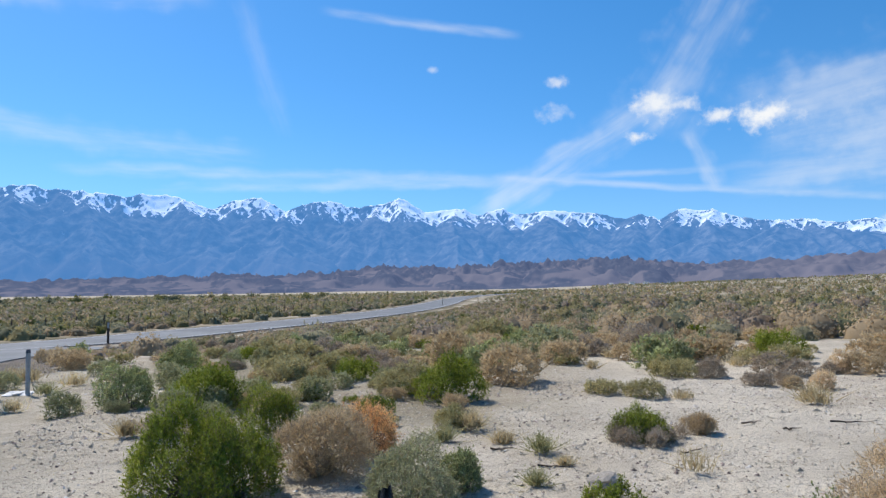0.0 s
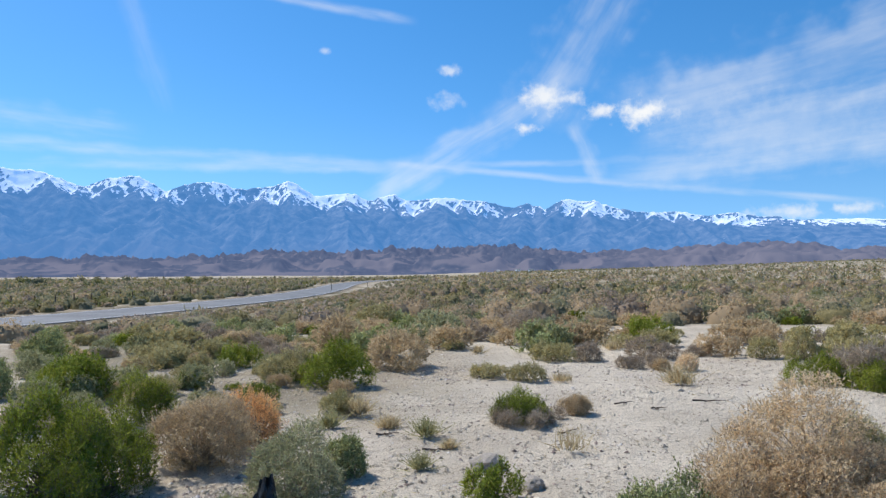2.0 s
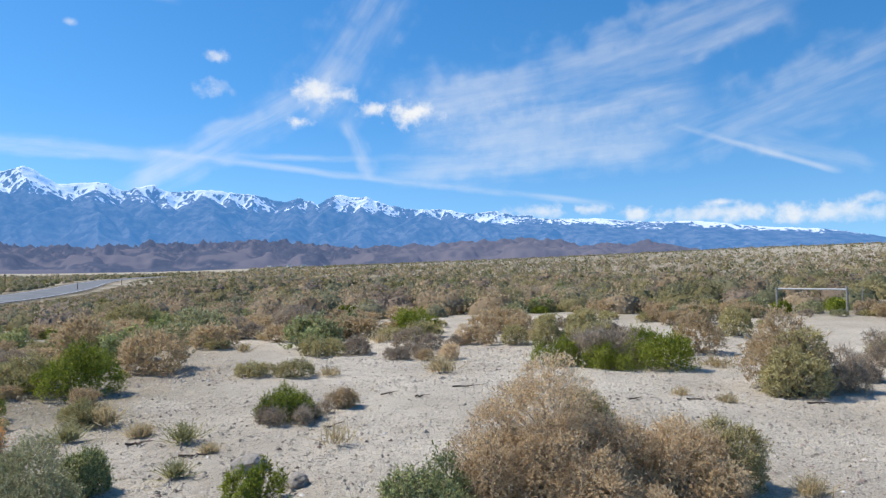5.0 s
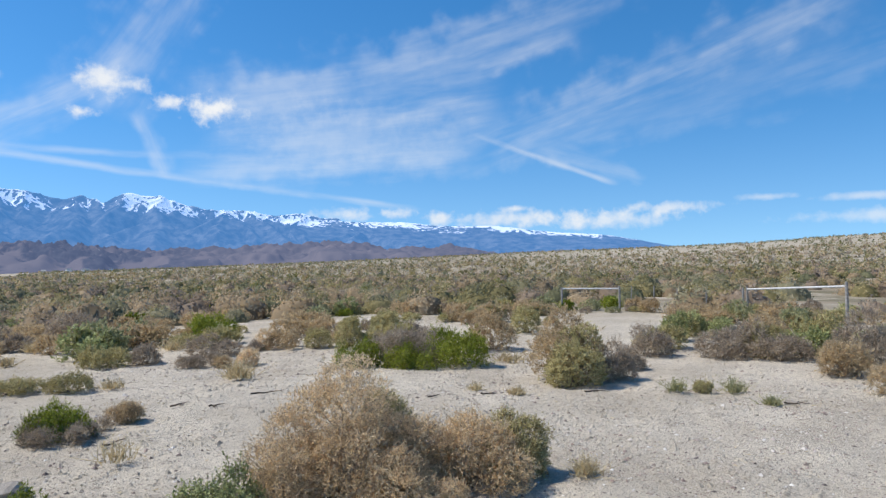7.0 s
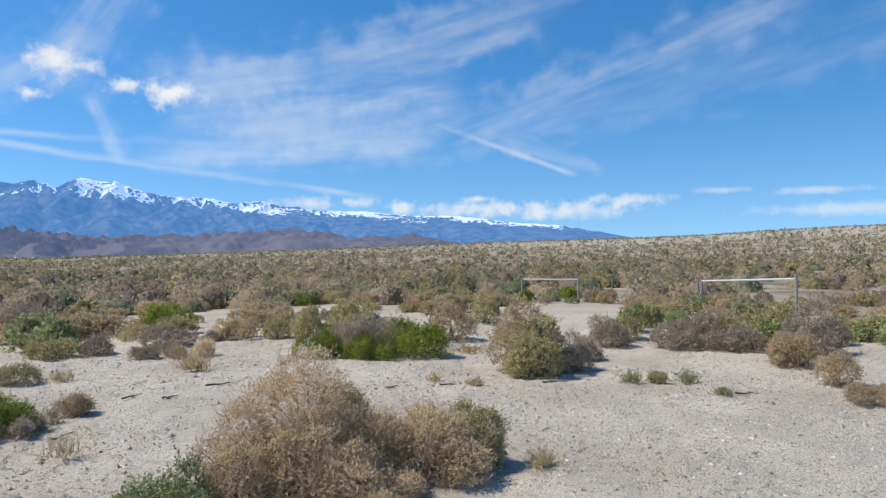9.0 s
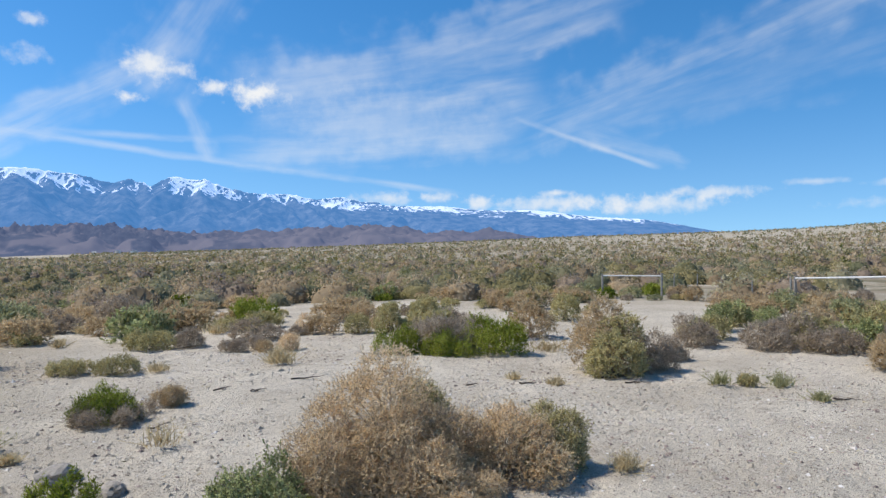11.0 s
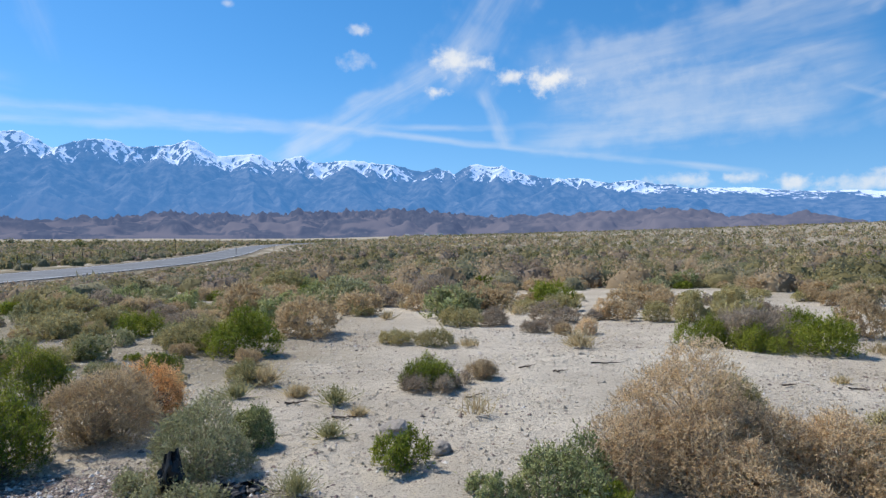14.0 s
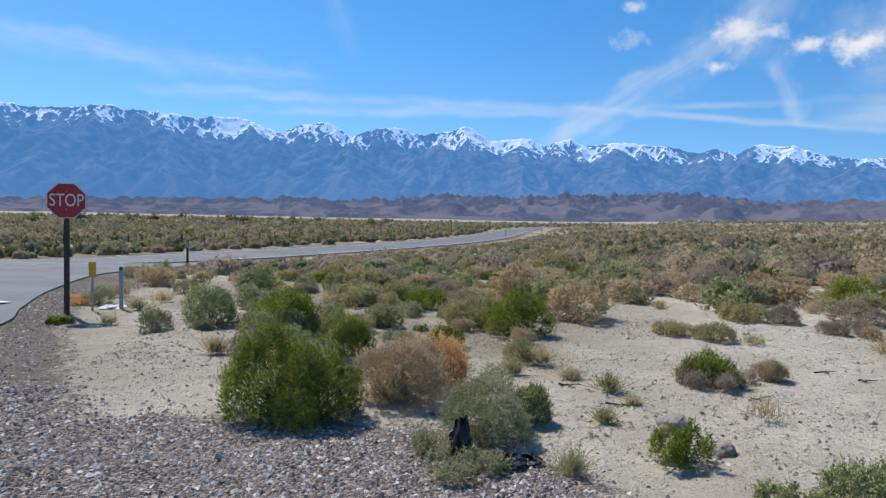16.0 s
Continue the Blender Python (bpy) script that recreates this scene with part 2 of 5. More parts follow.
# ground: pale sand, gravel where the attribute says so, scrub litter further out
SAND, nt, p = material("pale_desert_sand", 0.95)
at = world_place(nt)
p.inputs["Specular IOR Level"].default_value = 0.15
grav = node(nt, "ShaderNodeAttribute", p_attribute_name="gravel").outputs["Fac"]
far = node(nt, "ShaderNodeAttribute", p_attribute_name="scrub").outputs["Fac"]
n1, n2, n3 = noise_tex(nt, at, 0.55, 6, 0.6), noise_tex(nt, at, 5.0, 5, 0.65), noise_tex(nt, at, 70, 4, 0.7)
sand = mixed_colour(nt, soft(nt, n1, 0.35, 0.66), (0.550, 0.480, 0.376), (0.700, 0.622, 0.498))
sand = mixed_colour(nt, calc(nt, "MULTIPLY", soft(nt, n2, 0.5, 0.75), 0.6), sand, (0.350, 0.290, 0.230))
sand = mixed_colour(nt, calc(nt, "MULTIPLY", soft(nt, n3, 0.51, 0.63), 0.7), sand, (0.20, 0.168, 0.135))
n4 = noise_tex(nt, at, 17, 6, 0.72)
crumbs = calc(nt, "MULTIPLY", soft(nt, n4, 0.555, 0.64), soft(nt, noise_tex(nt, at, 1.1, 4, 0.6), 0.36, 0.58))
sand = mixed_colour(nt, calc(nt, "MULTIPLY", crumbs, 0.6), sand, (0.20, 0.155, 0.118))
vor = node(nt, "ShaderNodeTexVoronoi", Scale=42.0, Vector=at)
stones = mixed_colour(nt, node(nt, "ShaderNodeSeparateColor", i0=vor.outputs["Color"]).outputs[0], (0.20, 0.158, 0.135), (0.56, 0.482, 0.41))
edge = soft(nt, calc(nt, "ADD", grav, calc(nt, "MULTIPLY", calc(nt, "SUBTRACT", n2, 0.5), 1.3)), 0.38, 0.66)
c = mixed_colour(nt, edge, sand, stones)
litter = mixed_colour(nt, soft(nt, noise_tex(nt, at, 0.12, 5), 0.4, 0.62), (0.19, 0.165, 0.10), (0.31, 0.255, 0.18))
c = mixed_colour(nt, calc(nt, "MULTIPLY", far, soft(nt, noise_tex(nt, at, 0.31, 6, 0.65), 0.68, 0.46)), c, litter)
nt.links.new(c, p.inputs["Base Color"])
high = calc(nt, "ADD", calc(nt, "MULTIPLY", n2, 0.6), calc(nt, "ADD", calc(nt, "MULTIPLY", n3, 0.25), calc(nt, "MULTIPLY", calc(nt, "MULTIPLY", vor.outputs["Distance"], edge), -0.9)))
bump(nt, p, calc(nt, "ADD", high, calc(nt, "MULTIPLY", n4, 0.35)), 1.0, 0.085)

ASPHALT, nt, p = material("worn_grey_asphalt", 0.8)
at = world_place(nt)
a = mixed_colour(nt, soft(nt, noise_tex(nt, at, 0.35, 6), 0.35, 0.65), (0.105, 0.11, 0.115), (0.16, 0.165, 0.17))
a = mixed_colour(nt, soft(nt, noise_tex(nt, at, 120, 3), 0.5, 0.75), a, (0.26, 0.26, 0.255))
nt.links.new(a, p.inputs["Base Color"])
bump(nt, p, noise_tex(nt, at, 150, 3), 0.4, 0.006)
PAINT = plain("worn_white_road_paint", (0.5, 0.5, 0.49), (0.75, 0.75, 0.73), 8, 0.7)


def distant(name, rock_a, rock_b, haze_tint, haze_strength, scale, soil):
    """Far rock with snow from its attribute; the haze of the miles before it is put in as emission."""
    m, nt, p = material(name, 0.95)
    at = world_place(nt)
    f = soft(nt, noise_tex(nt, at, scale, 7, 0.66), 0.36, 0.70)
    c = mixed_colour(nt, f, rock_a, rock_b)
    low = node(nt, "ShaderNodeAttribute", p_attribute_name="soil").outputs["Fac"]
    c = mixed_colour(nt, low, c, soil)
    s = node(nt, "ShaderNodeAttribute", p_attribute_name="snow").outputs["Fac"]
    run = node(nt, "ShaderNodeVectorMath", p_operation="MULTIPLY", i0=at, i1=(1.0, 1.0, 0.38)).outputs[0]
    s = calc(nt, "ADD", s, calc(nt, "MULTIPLY", calc(nt, "SUBTRACT", noise_tex(nt, run, scale * 3.2, 6, 0.68), 0.5), 2.2))
    s = soft(nt, s, 0.38, 0.70)
    c = mixed_colour(nt, s, c, (0.66, 0.66, 0.67))
    nt.links.new(c, p.inputs["Base Color"])
    p.inputs["Specular IOR Level"].default_value = 0.0
    # distance haze: the rock itself emits an even blue, no lit volume lies between
    p.inputs["Emission Color"].default_value = (*haze_tint, 1)
    p.inputs["Emission Strength"].default_value = haze_strength
    return m


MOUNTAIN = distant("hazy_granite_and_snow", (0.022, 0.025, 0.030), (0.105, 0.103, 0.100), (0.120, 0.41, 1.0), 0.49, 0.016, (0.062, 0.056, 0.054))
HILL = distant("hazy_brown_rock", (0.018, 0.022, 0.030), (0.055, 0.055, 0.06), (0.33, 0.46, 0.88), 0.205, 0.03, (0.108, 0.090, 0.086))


# ---------------------------------------------------------------- shape helpers
rng = np.random.default_rng(7)


def step(a, b, x):
    t = np.clip((np.asarray(x, float) - a) / (b - a), 0, 1)
    return t * t * (3 - 2 * t)


def lattice(u, v, seed):
    """Smooth random values over the plane, 0 to 1."""
    u, v = np.asarray(u, float), np.asarray(v, float)
    i, j = np.floor(u).astype(np.int64), np.floor(v).astype(np.int64)
    fu, fv = u - i, v - j
    fu, fv = fu * fu * (3 - 2 * fu), fv * fv * (3 - 2 * fv)

    def h(a, b):
        n = (a * 374761393 + b * 668265263 + seed * 1442695041) & 0xFFFFFFFF
        n = ((n ^ (n >> 13)) * 1274126177) & 0xFFFFFFFF
        return ((n ^ (n >> 16)) & 0xFFFF) / 65535.0
    return (h(i, j) * (1 - fu) + h(i + 1, j) * fu) * (1 - fv) + (h(i, j + 1) * (1 - fu) + h(i + 1, j + 1) * fu) * fv


def fbm(u, v, seed, octaves=4, ridged=False):
    total, amp, norm = 0.0, 1.0, 0.0
    for k in range(octaves):
        n = lattice(u * 2 ** k, v * 2 ** k, seed + k * 17)
        total = total + amp * ((1 - np.abs(2 * n - 1)) if ridged else n)
        norm += amp
        amp *= 0.5
    return total / norm


def mesh_of(name, verts, faces, mat, smooth=False):
    me = bpy.data.meshes.new(name)
    me.from_pydata(np.asarray(verts).tolist(), [], faces.tolist() if isinstance(faces, np.ndarray) else faces)
    me.materials.append(mat)
    if smooth:
        me.shade_smooth()
    me.update()
    return me


def attribute(me, name, values):
    me.attributes.new(name, "FLOAT", "POINT").data.foreach_set("value", np.asarray(values, dtype=np.float32))


def part(name, bm, mat, parent, label=""):
    """One bmesh as one mesh object under a thing or a part."""
    me = bpy.data.meshes.new(name)
    bm.to_mesh(me)
    bm.free()
    me.materials.append(mat)
    ob = new(name, me)
    ob.parent = parent
    return tagged(ob, label) if label else ob


def box(size, at=(0, 0, 0), bevel=0.0, turn=None):
    bm = bmesh.new()
    bmesh.ops.create_cube(bm, size=1, matrix=Matrix.Translation(at) @ (turn or Matrix()) @ Matrix.Diagonal((*size, 1)))
    if bevel:
        bmesh.ops.bevel(bm, geom=bm.edges[:], offset=bevel, segments=2, affect="EDGES")
    return bm


def rod(r0, r1, a, b, sides=12, bevel=0.0):
    bm = bmesh.new()
    a, b = Vector(a), Vector(b)
    d = b - a
    m = Matrix.Translation((a + b) / 2) @ d.to_track_quat("Z", "Y").to_matrix().to_4x4()
    bmesh.ops.create_cone(bm, cap_ends=True, segments=sides, radius1=r0, radius2=r1, depth=d.length, matrix=m)
    if bevel:
        rim = [e for e in bm.edges if len(e.link_faces) == 2 and any(len(f.verts) > 4 for f in e.link_faces)]
        bmesh.ops.bevel(bm, geom=rim, offset=bevel, segments=2, affect="EDGES")
    return bm


# ---------------------------------------------------------------- ground
ROAD_LINE = [(-46, -34), (-32.5, 4), (-22, 32), (-12, 60), (-5.5, 87), (-1, 126), (3.5, 185), (13, 260), (34, 340)]
ROAD_HALF = 3.4
APRON = [(-14.4, 31), (-13.2, 22), (-10.4, 15), (-8.6, 11.4), (-7.6, 9.6), (-6.8, 6.5), (-6.4, 0), (-6.4, -24)]


def smooth_line(points, n):
    pts = np.array(points, float)
    pad = np.vstack([2 * pts[0] - pts[1], pts, 2 * pts[-1] - pts[-2]])
    res = []
    for i in range(1, len(pad) - 2):
        p0, p1, p2, p3 = pad[i - 1:i + 3]
        for t in np.linspace(0, 1, n, endpoint=False):
            res.append(0.5 * ((2 * p1) + (p2 - p0) * t + (2 * p0 - 5 * p1 + 4 * p2 - p3) * t * t + (3 * p1 - p0 - 3 * p2 + p3) * t ** 3))
    res.append(pts[-1])
    return np.array(res)


ROAD = smooth_line(ROAD_LINE, 10)
EDGE = smooth_line(APRON, 8)


def away_from(line, x, y):
    """Distance from a polyline's points, joined by straight pieces."""
    p = np.stack([np.ravel(x), np.ravel(y)], -1).astype(float)
    best = np.full(len(p), 1e9)
    for a, b in zip(line[:-1], line[1:]):
        d = b - a
        t = np.clip(((p - a) @ d) / (d @ d), 0, 1)
        best = np.minimum(best, np.hypot(*(p - a - t[:, None] * d).T))
    return best.reshape(np.shape(x))


def left_of_edge(x, y):
    """True on the paved side of the apron's edge (towards -x), for y below its far end."""
    ys = EDGE[::-1, 1]
    xs = EDGE[::-1, 0]
    return (np.asarray(x) < np.interp(y, ys, xs)) & (np.asarray(y) < 31)


def base_height(x, y):
    x, y = np.asarray(x, float), np.asarray(y, float)
    r = np.hypot(x, y)
    a = np.degrees(np.arctan2(x, y))
    z = -1.0 * step(12, 45, -0.3 * x + 0.95 * y) - 0.0012 * np.maximum(0, r - 60)
    rise = 0.13 + (np.clip(a, -5, 80) - 10) * 0.0262
    rise = np.where(a > 100, rise * (1 - step(100, 175, a)), np.maximum(rise, 0))
    return z + np.tan(np.radians(np.maximum(rise, 0))) * 900 * step(80, 900, r)


def ground_height(x, y):
    x, y = np.asarray(x, float), np.asarray(y, float)
    r = np.hypot(x, y)
    d = np.minimum(away_from(ROAD, x, y) - ROAD_HALF, np.where(left_of_edge(x, y), 0, away_from(EDGE, x, y)))
    calm = step(0.2, 3.0, d)
    lump = 0.12 * (fbm(x * 0.35, y * 0.35, 3, 3) - 0.5) + 0.085 * (fbm(x * 2.3, y * 2.3, 5, 5) - 0.5) * (1 - step(15, 40, r))
    swell = 0.5 * (fbm(x * 0.03, y * 0.03, 9, 3) - 0.5) * step(40, 160, r) + 4.0 * (fbm(x * 0.006, y * 0.006, 12, 3) - 0.5) * step(250, 900, r)
    return base_height(x, y) + (lump + swell) * calm - 0.015 * (1 - calm)


def z_at(x, y):
    return float(ground_height(np.array([x]), np.array([y]))[0])


def gravel_at(x, y):
    """How far the surface is gravel instead of sand."""
    reach = np.interp(y, (2, 5, 7, 9.5, 12, 15, 22, 30), (5.5, 3.1, 1.85, 0.8, 0.7, 1.5, 2.6, 1.5))
    d = np.where(left_of_edge(x, y), 0, away_from(EDGE, x, y))
    shoulder = 1 - step(-0.9, 1.1, d - reach)
    verge = 1 - step(0.5, 2.2, away_from(ROAD, x, y) - ROAD_HALF)
    heap = 1 - step(0.70, 1.25, np.hypot((x + 2.1) / 3.1, (y - 3.4) / 2.35))
    heap2 = 0.22 * (1 - step(0.6, 1.3, np.hypot((x - 6.5) / 4.0, (y - 1.2) / 2.6)))
    return np.maximum(np.maximum(shoulder, verge * 0.8), np.maximum(heap, heap2))


def polar_sheet(name, bearings, radii, height, mat):
    b, r = np.meshgrid(np.radians(bearings), radii)
    x, y = np.sin(b) * r, np.cos(b) * r
    z = height(x, y)
    nb, nr = len(bearings), len(radii)
    i = np.arange(nr * nb).reshape(nr, nb)
    f = np.stack([i[:-1, :-1], i[:-1, 1:], i[1:, 1:], i[1:, :-1]], -1).reshape(-1, 4)
    me = mesh_of(name, np.stack([x, y, z], -1).reshape(-1, 3), f, mat, True)
    return me, x.ravel(), y.ravel()


bearings = np.concatenate([np.arange(-60, 100, 0.5), np.arange(100, 300.1, 5)])
radii = np.concatenate([[0.002, 0.4, 0.8, 1.5], 2.2 * np.exp(np.arange(0, 105) * 0.0200), 17.97 * np.exp(np.arange(0, 128) * 0.0440)])
me, gx, gy = polar_sheet("ground", bearings, radii, ground_height, SAND)
attribute(me, "gravel", gravel_at(gx, gy))
gr = np.hypot(gx, gy)
gaz = np.degrees(np.arctan2(gx, gy))
thick = (1 - step(0.0, 2.5, gx - 0.1 - 0.17 * (gy - 8))) * step(7, 10, gr) * (gx > -0.42 * gy)
attribute(me, "scrub", np.maximum(step(15, 34, gr), np.maximum(0.75 * thick, 0.45 * (1 - step(-3.5, -1.0, gx)) * step(6, 9, gr))) * (1 - 0.35 * step(0, 1, (gr - np.interp(gaz, (8, 22), (440, 1050))) / 150)) * (1 - 0.38 * step(44, 58, gaz) * step(200, 480, gr)))
tagged(new("ground", me), "pale sandy desert ground with gravel and low scrub", "ground", kind="structure")


def road_strip(name, left, right, mat, lift, cuts=6, drop=0.10):
    """A paved band between two lines of equal count, lying on the ground."""
    t = np.concatenate([[0.0], np.linspace(0, 1, cuts + 1), [1.0]])[None, :, None]
    p = left[:, None, :] * (1 - t) + right[:, None, :] * t
    crown = 4 * t[..., 0] * (1 - t[..., 0]) * 0.05
    z = base_height(p[..., 0], p[..., 1]) + lift + crown
    z[:, 0] -= drop
    z[:, -1] -= drop
    n, m = p.shape[:2]
    i = np.arange(n * m).reshape(n, m)
    f = np.stack([i[:-1, :-1], i[:-1, 1:], i[1:, 1:], i[1:, :-1]], -1).reshape(-1, 4)
    v = np.concatenate([p, z[..., None]], -1).reshape(-1, 3)
    return mesh_of(name, v, f, mat)


def offset(line, d):
    t = np.gradient(line, axis=0)
    t /= np.linalg.norm(t, axis=1)[:, None]
    return line + np.stack([t[:, 1], -t[:, 0]], -1) * d


fine_road = smooth_line(ROAD_LINE, 24)
road = tagged(new("road", road_strip("road", offset(fine_road, -ROAD_HALF), offset(fine_road, ROAD_HALF), ASPHALT, 0.03)),
              "two-lane grey asphalt highway running out to the valley", "road", kind="structure")
edge_fine = smooth_line(APRON, 16)
keep = fine_road[:, 1] < 33
inner = offset(fine_road, ROAD_HALF - 0.3)[keep][::-1]
k = np.linspace(0, len(inner) - 1, len(edge_fine))
inner = np.stack([np.interp(k, np.arange(len(inner)), inner[:, j]) for j in (0, 1)], -1)
tagged(new("road_apron", road_strip("road_apron", inner, edge_fine, ASPHALT, 0.022, 10)),
       "grey asphalt mouth of the side road", "road", kind="structure")
for d in (-ROAD_HALF + 0.35, ROAD_HALF - 0.35):
    tagged(new("edge_line", road_strip("edge_line", offset(fine_road, d - 0.06), offset(fine_road, d + 0.06), PAINT, 0.045, 1, 0.003)),
           "worn white edge line on the highway", "road marking", kind="structure")
tagged(new("stop_line", road_strip("stop_line", np.array([(-11.6, 12.2), (-9.15, 11.45)]), np.array([(-11.5, 12.5), (-9.05, 11.72)]), PAINT, 0.055, 1, 0.003)),
       "white stop line painted across the side road", "road marking", kind="structure")


# ---------------------------------------------------------------- mountains and hills
SKYLINE = [(-50, 7.0), (-36.6, 7.32), (-35.1, 7.2), (-30.05, 7.81), (-28.6, 7.43), (-25.9, 7.43), (-24.4, 7.14), (-23.2, 7.48), (-21.3, 7.51), (-18.2, 6.44),
           (-17.1, 6.98), (-14.9, 7.57), (-12.6, 6.36), (-10.8, 7.1), (-8.7, 7.25), (-7.6, 6.65), (-4.8, 7.03), (-3.66, 7.45), (-0.9, 6.28), (1.4, 6.62),
           (2.6, 5.99), (4.8, 6.45), (6.0, 6.0), (9.0, 6.22), (12.5, 5.85), (14.8, 5.34), (16.0, 5.78), (17.4, 5.15), (18.6, 5.85), (20.65, 6.02),
           (22.5, 5.35), (24.9, 4.75), (25.9, 4.88), (29.6, 4.4), (31.35, 4.65), (33.1, 4.22), (37.6, 3.7), (39.0, 3.9), (44.1, 3.3), (47.4, 3.45),
           (52, 2.72), (55.2, 2.6), (57.9, 2.3), (60.1, 1.65), (67, 0.6)]
BUTTES = [(-47, 0.7), (-36, 0.85), (-28.7, 1.1), (-23, 1.2), (-18, 1.4), (-13, 1.3), (-8, 1.6), (-4.8, 1.95), (0.3, 1.8), (5.8, 2.1), (8.3, 2.15), (14.6, 2.3),
          (17.2, 1.95), (21, 1.7), (26, 1.85), (30, 2.1), (34.7, 2.3), (39.5, 1.7), (45.3, 1.75), (48, 1.1), (53, 0.5)]


def ridges(x, y, seed, octaves=6, gain=2.0):
    """Sharp branching ridges: every finer octave is strongest on the crests of the coarser."""
    total, weight, amp, norm = 0.0, 1.0, 1.0, 0.0
    for k in range(octaves):
        c, q = math.cos(k * 0.9), math.sin(k * 0.9)
        u, v = (x * c - y * q) * 2 ** k, (x * q + y * c) * 2 ** k
        n = (1 - np.abs(2 * lattice(u + 3.1 * k, v, seed + 11 * k) - 1)) ** 2
        total, norm = total + amp * n * weight, norm + amp
        weight = np.clip(n * gain, 0.1, 1)
        amp *= 0.48
    return total / norm


def blur(v, n):
    return np.convolve(np.pad(v, n, mode="edge"), np.ones(2 * n + 1) / (2 * n + 1), mode="valid")


def slope_sheet(name, az, rows, r0, r1, skyline, share, mat, fields, even=14, lead=0, mid=(0.30, 0.94)):
    """A range as a real relief over bearing and distance, its skyline led along given summits."""
    r = np.interp(np.linspace(0, 1, rows), (0, 0.30, 0.94, 1), (r0, r0 + (r1 - r0) * mid[0], r0 + (r1 - r0) * mid[1], r1))[:, None]
    a = az[None, :]
    t = (r - r0) / (r1 - r0)
    x, y = a * 0.0175 * (r0 + r1) / 2, r + 0 * a
    h = share(x, y, t)
    top = np.max(h / y, axis=0)
    h = h * (blur(np.tan(np.radians(skyline)), lead) / np.maximum(blur(top, even), 1e-6))[None, :]
    h[0] = -8
    gy, gx = np.gradient(h, r[:, 0], x[0])
    bowl = 15 * (np.gradient(gx, axis=1) / (x[0, 1] - x[0, 0]) + np.gradient(gy, r[:, 0], axis=0))
    v = np.stack([np.sin(np.radians(a)) * r, np.cos(np.radians(a)) * r, 1.65 + h], -1).reshape(-1, 3)
    i = np.arange(h.size).reshape(h.shape)
    f = np.stack([i[:-1, :-1], i[:-1, 1:], i[1:, 1:], i[1:, :-1]], -1).reshape(-1, 4)
    me = mesh_of(name, v, f, mat, True)
    for key, value in fields(x, y, t, h, gx, gy, bowl).items():
        attribute(me, key, np.clip(value + 0 * h, 0, 1).ravel())
    return new(name, me)


CREST_FAR, FOOT = 4500.0, 3050.0


def skyline_at(x):
    """Apparent height of the crest, as a slope from the eye, over the length of the range."""
    b = x / (0.0175 * 3950)
    v = np.interp(b, [q[0] for q in SKYLINE], [q[1] for q in SKYLINE])
    tooth = 0.30 + 0.70 * step(0.45, 0.6, fbm(b / 5.0, b * 0, 203, 2))
    tooth = tooth * step(0.3, 3.2, v)
    return np.tan(np.radians(v + tooth * (0.34 * (fbm(b * 1.6, b * 0, 201, 4, True) - 0.62) + 0.10 * (lattice(b * 9, b * 0, 207) - 0.5))))


def crest_line(x):
    return CREST_FAR + 260 * (fbm(x / 420, x * 0, 211, 3) - 0.5)


def make_spurs():
    """Ridge lines of the range as pieces (x, y, slope at both ends, steepness): the crest and its short spurs, and before it
    dark buttresses, each tied back to the crest and fanning out into the valley."""
    pieces = []

    def chance(*key):
        return float(lattice(key[0] * 3.17 + 0.37, key[1] * 2.71 + 0.53, 241))

    def run(x, y, e, turn, length, e_end, steep, power, seed, branch):
        n = max(3, int(length / 80))
        px, py, pe = x, y, e
        for k in range(n):
            s = (k + 1) / n
            turn += 0.45 * (chance(seed, k) - 0.5)
            nx, ny = px + math.sin(turn) * length / n, py - math.cos(turn) * length / n
            ne = max(0.010, e + (e_end - e) * s ** power + 0.006 * (chance(seed + 40, k) - 0.5))
            pieces.append((px, py, pe, nx, ny, ne, steep))
            if branch and k + 1 < n and chance(seed + 80, k) > 0.25:
                side = 1 if chance(seed + 90, k) > 0.5 else -1
                run(nx, ny, ne * 0.99, turn + side * (0.6 + 0.5 * chance(seed, k + 30)), 140 + 260 * chance(seed + 7, k), ne * 0.55, steep * 1.1, 0.9, seed * 1.37 + k, False)
            px, py, pe = nx, ny, ne

    grid = np.arange(-3500, 4700, 34.0)
    for p, q in zip(grid[:-1], grid[1:]):
        pieces.append((p, float(crest_line(p)), float(skyline_at(p)), q, float(crest_line(q)), float(skyline_at(q)), 0.85))
    x, i = -3450.0, 0
    while x < 4600:
        e = float(skyline_at(x))
        run(x, float(crest_line(x)), e * 0.995, 0.9 * (chance(i, 1) - 0.5), 260 + 260 * chance(i, 2), e * (0.62 + 0.2 * chance(i, 3)), 0.75, 1.1, i + 1.0, False)
        x += 70 + 150 * chance(i, 4)
        i += 1
    x, i = -3400.0, 300
    while x < 4600:
        e = float(skyline_at(x))
        y = 3830 + 330 * chance(i, 1)
        peak = e * (0.68 + 0.29 * chance(i, 2))
        lean = 0.5 * (chance(i, 3) - 0.5)
        back = float(crest_line(x + 100 * lean))
        pieces.append((x, y, peak, x + 100 * lean, back, float(skyline_at(x)) * 0.98, 0.62))
        for turn, reach in ((-0.95 + lean, 700), (lean, 780), (0.95 + lean, 700)):
            run(x, y, peak, turn + 0.3 * (chance(i, turn + 5) - 0.5), reach * (0.7 + 0.5 * chance(i, turn + 9)), 0.016, 0.60 + 0.16 * chance(i, 6), 1.0 + 0.5 * chance(i, turn + 7), i + turn, True)
        x += 170 + 560 * chance(i, 8)
        i += 1
    return pieces


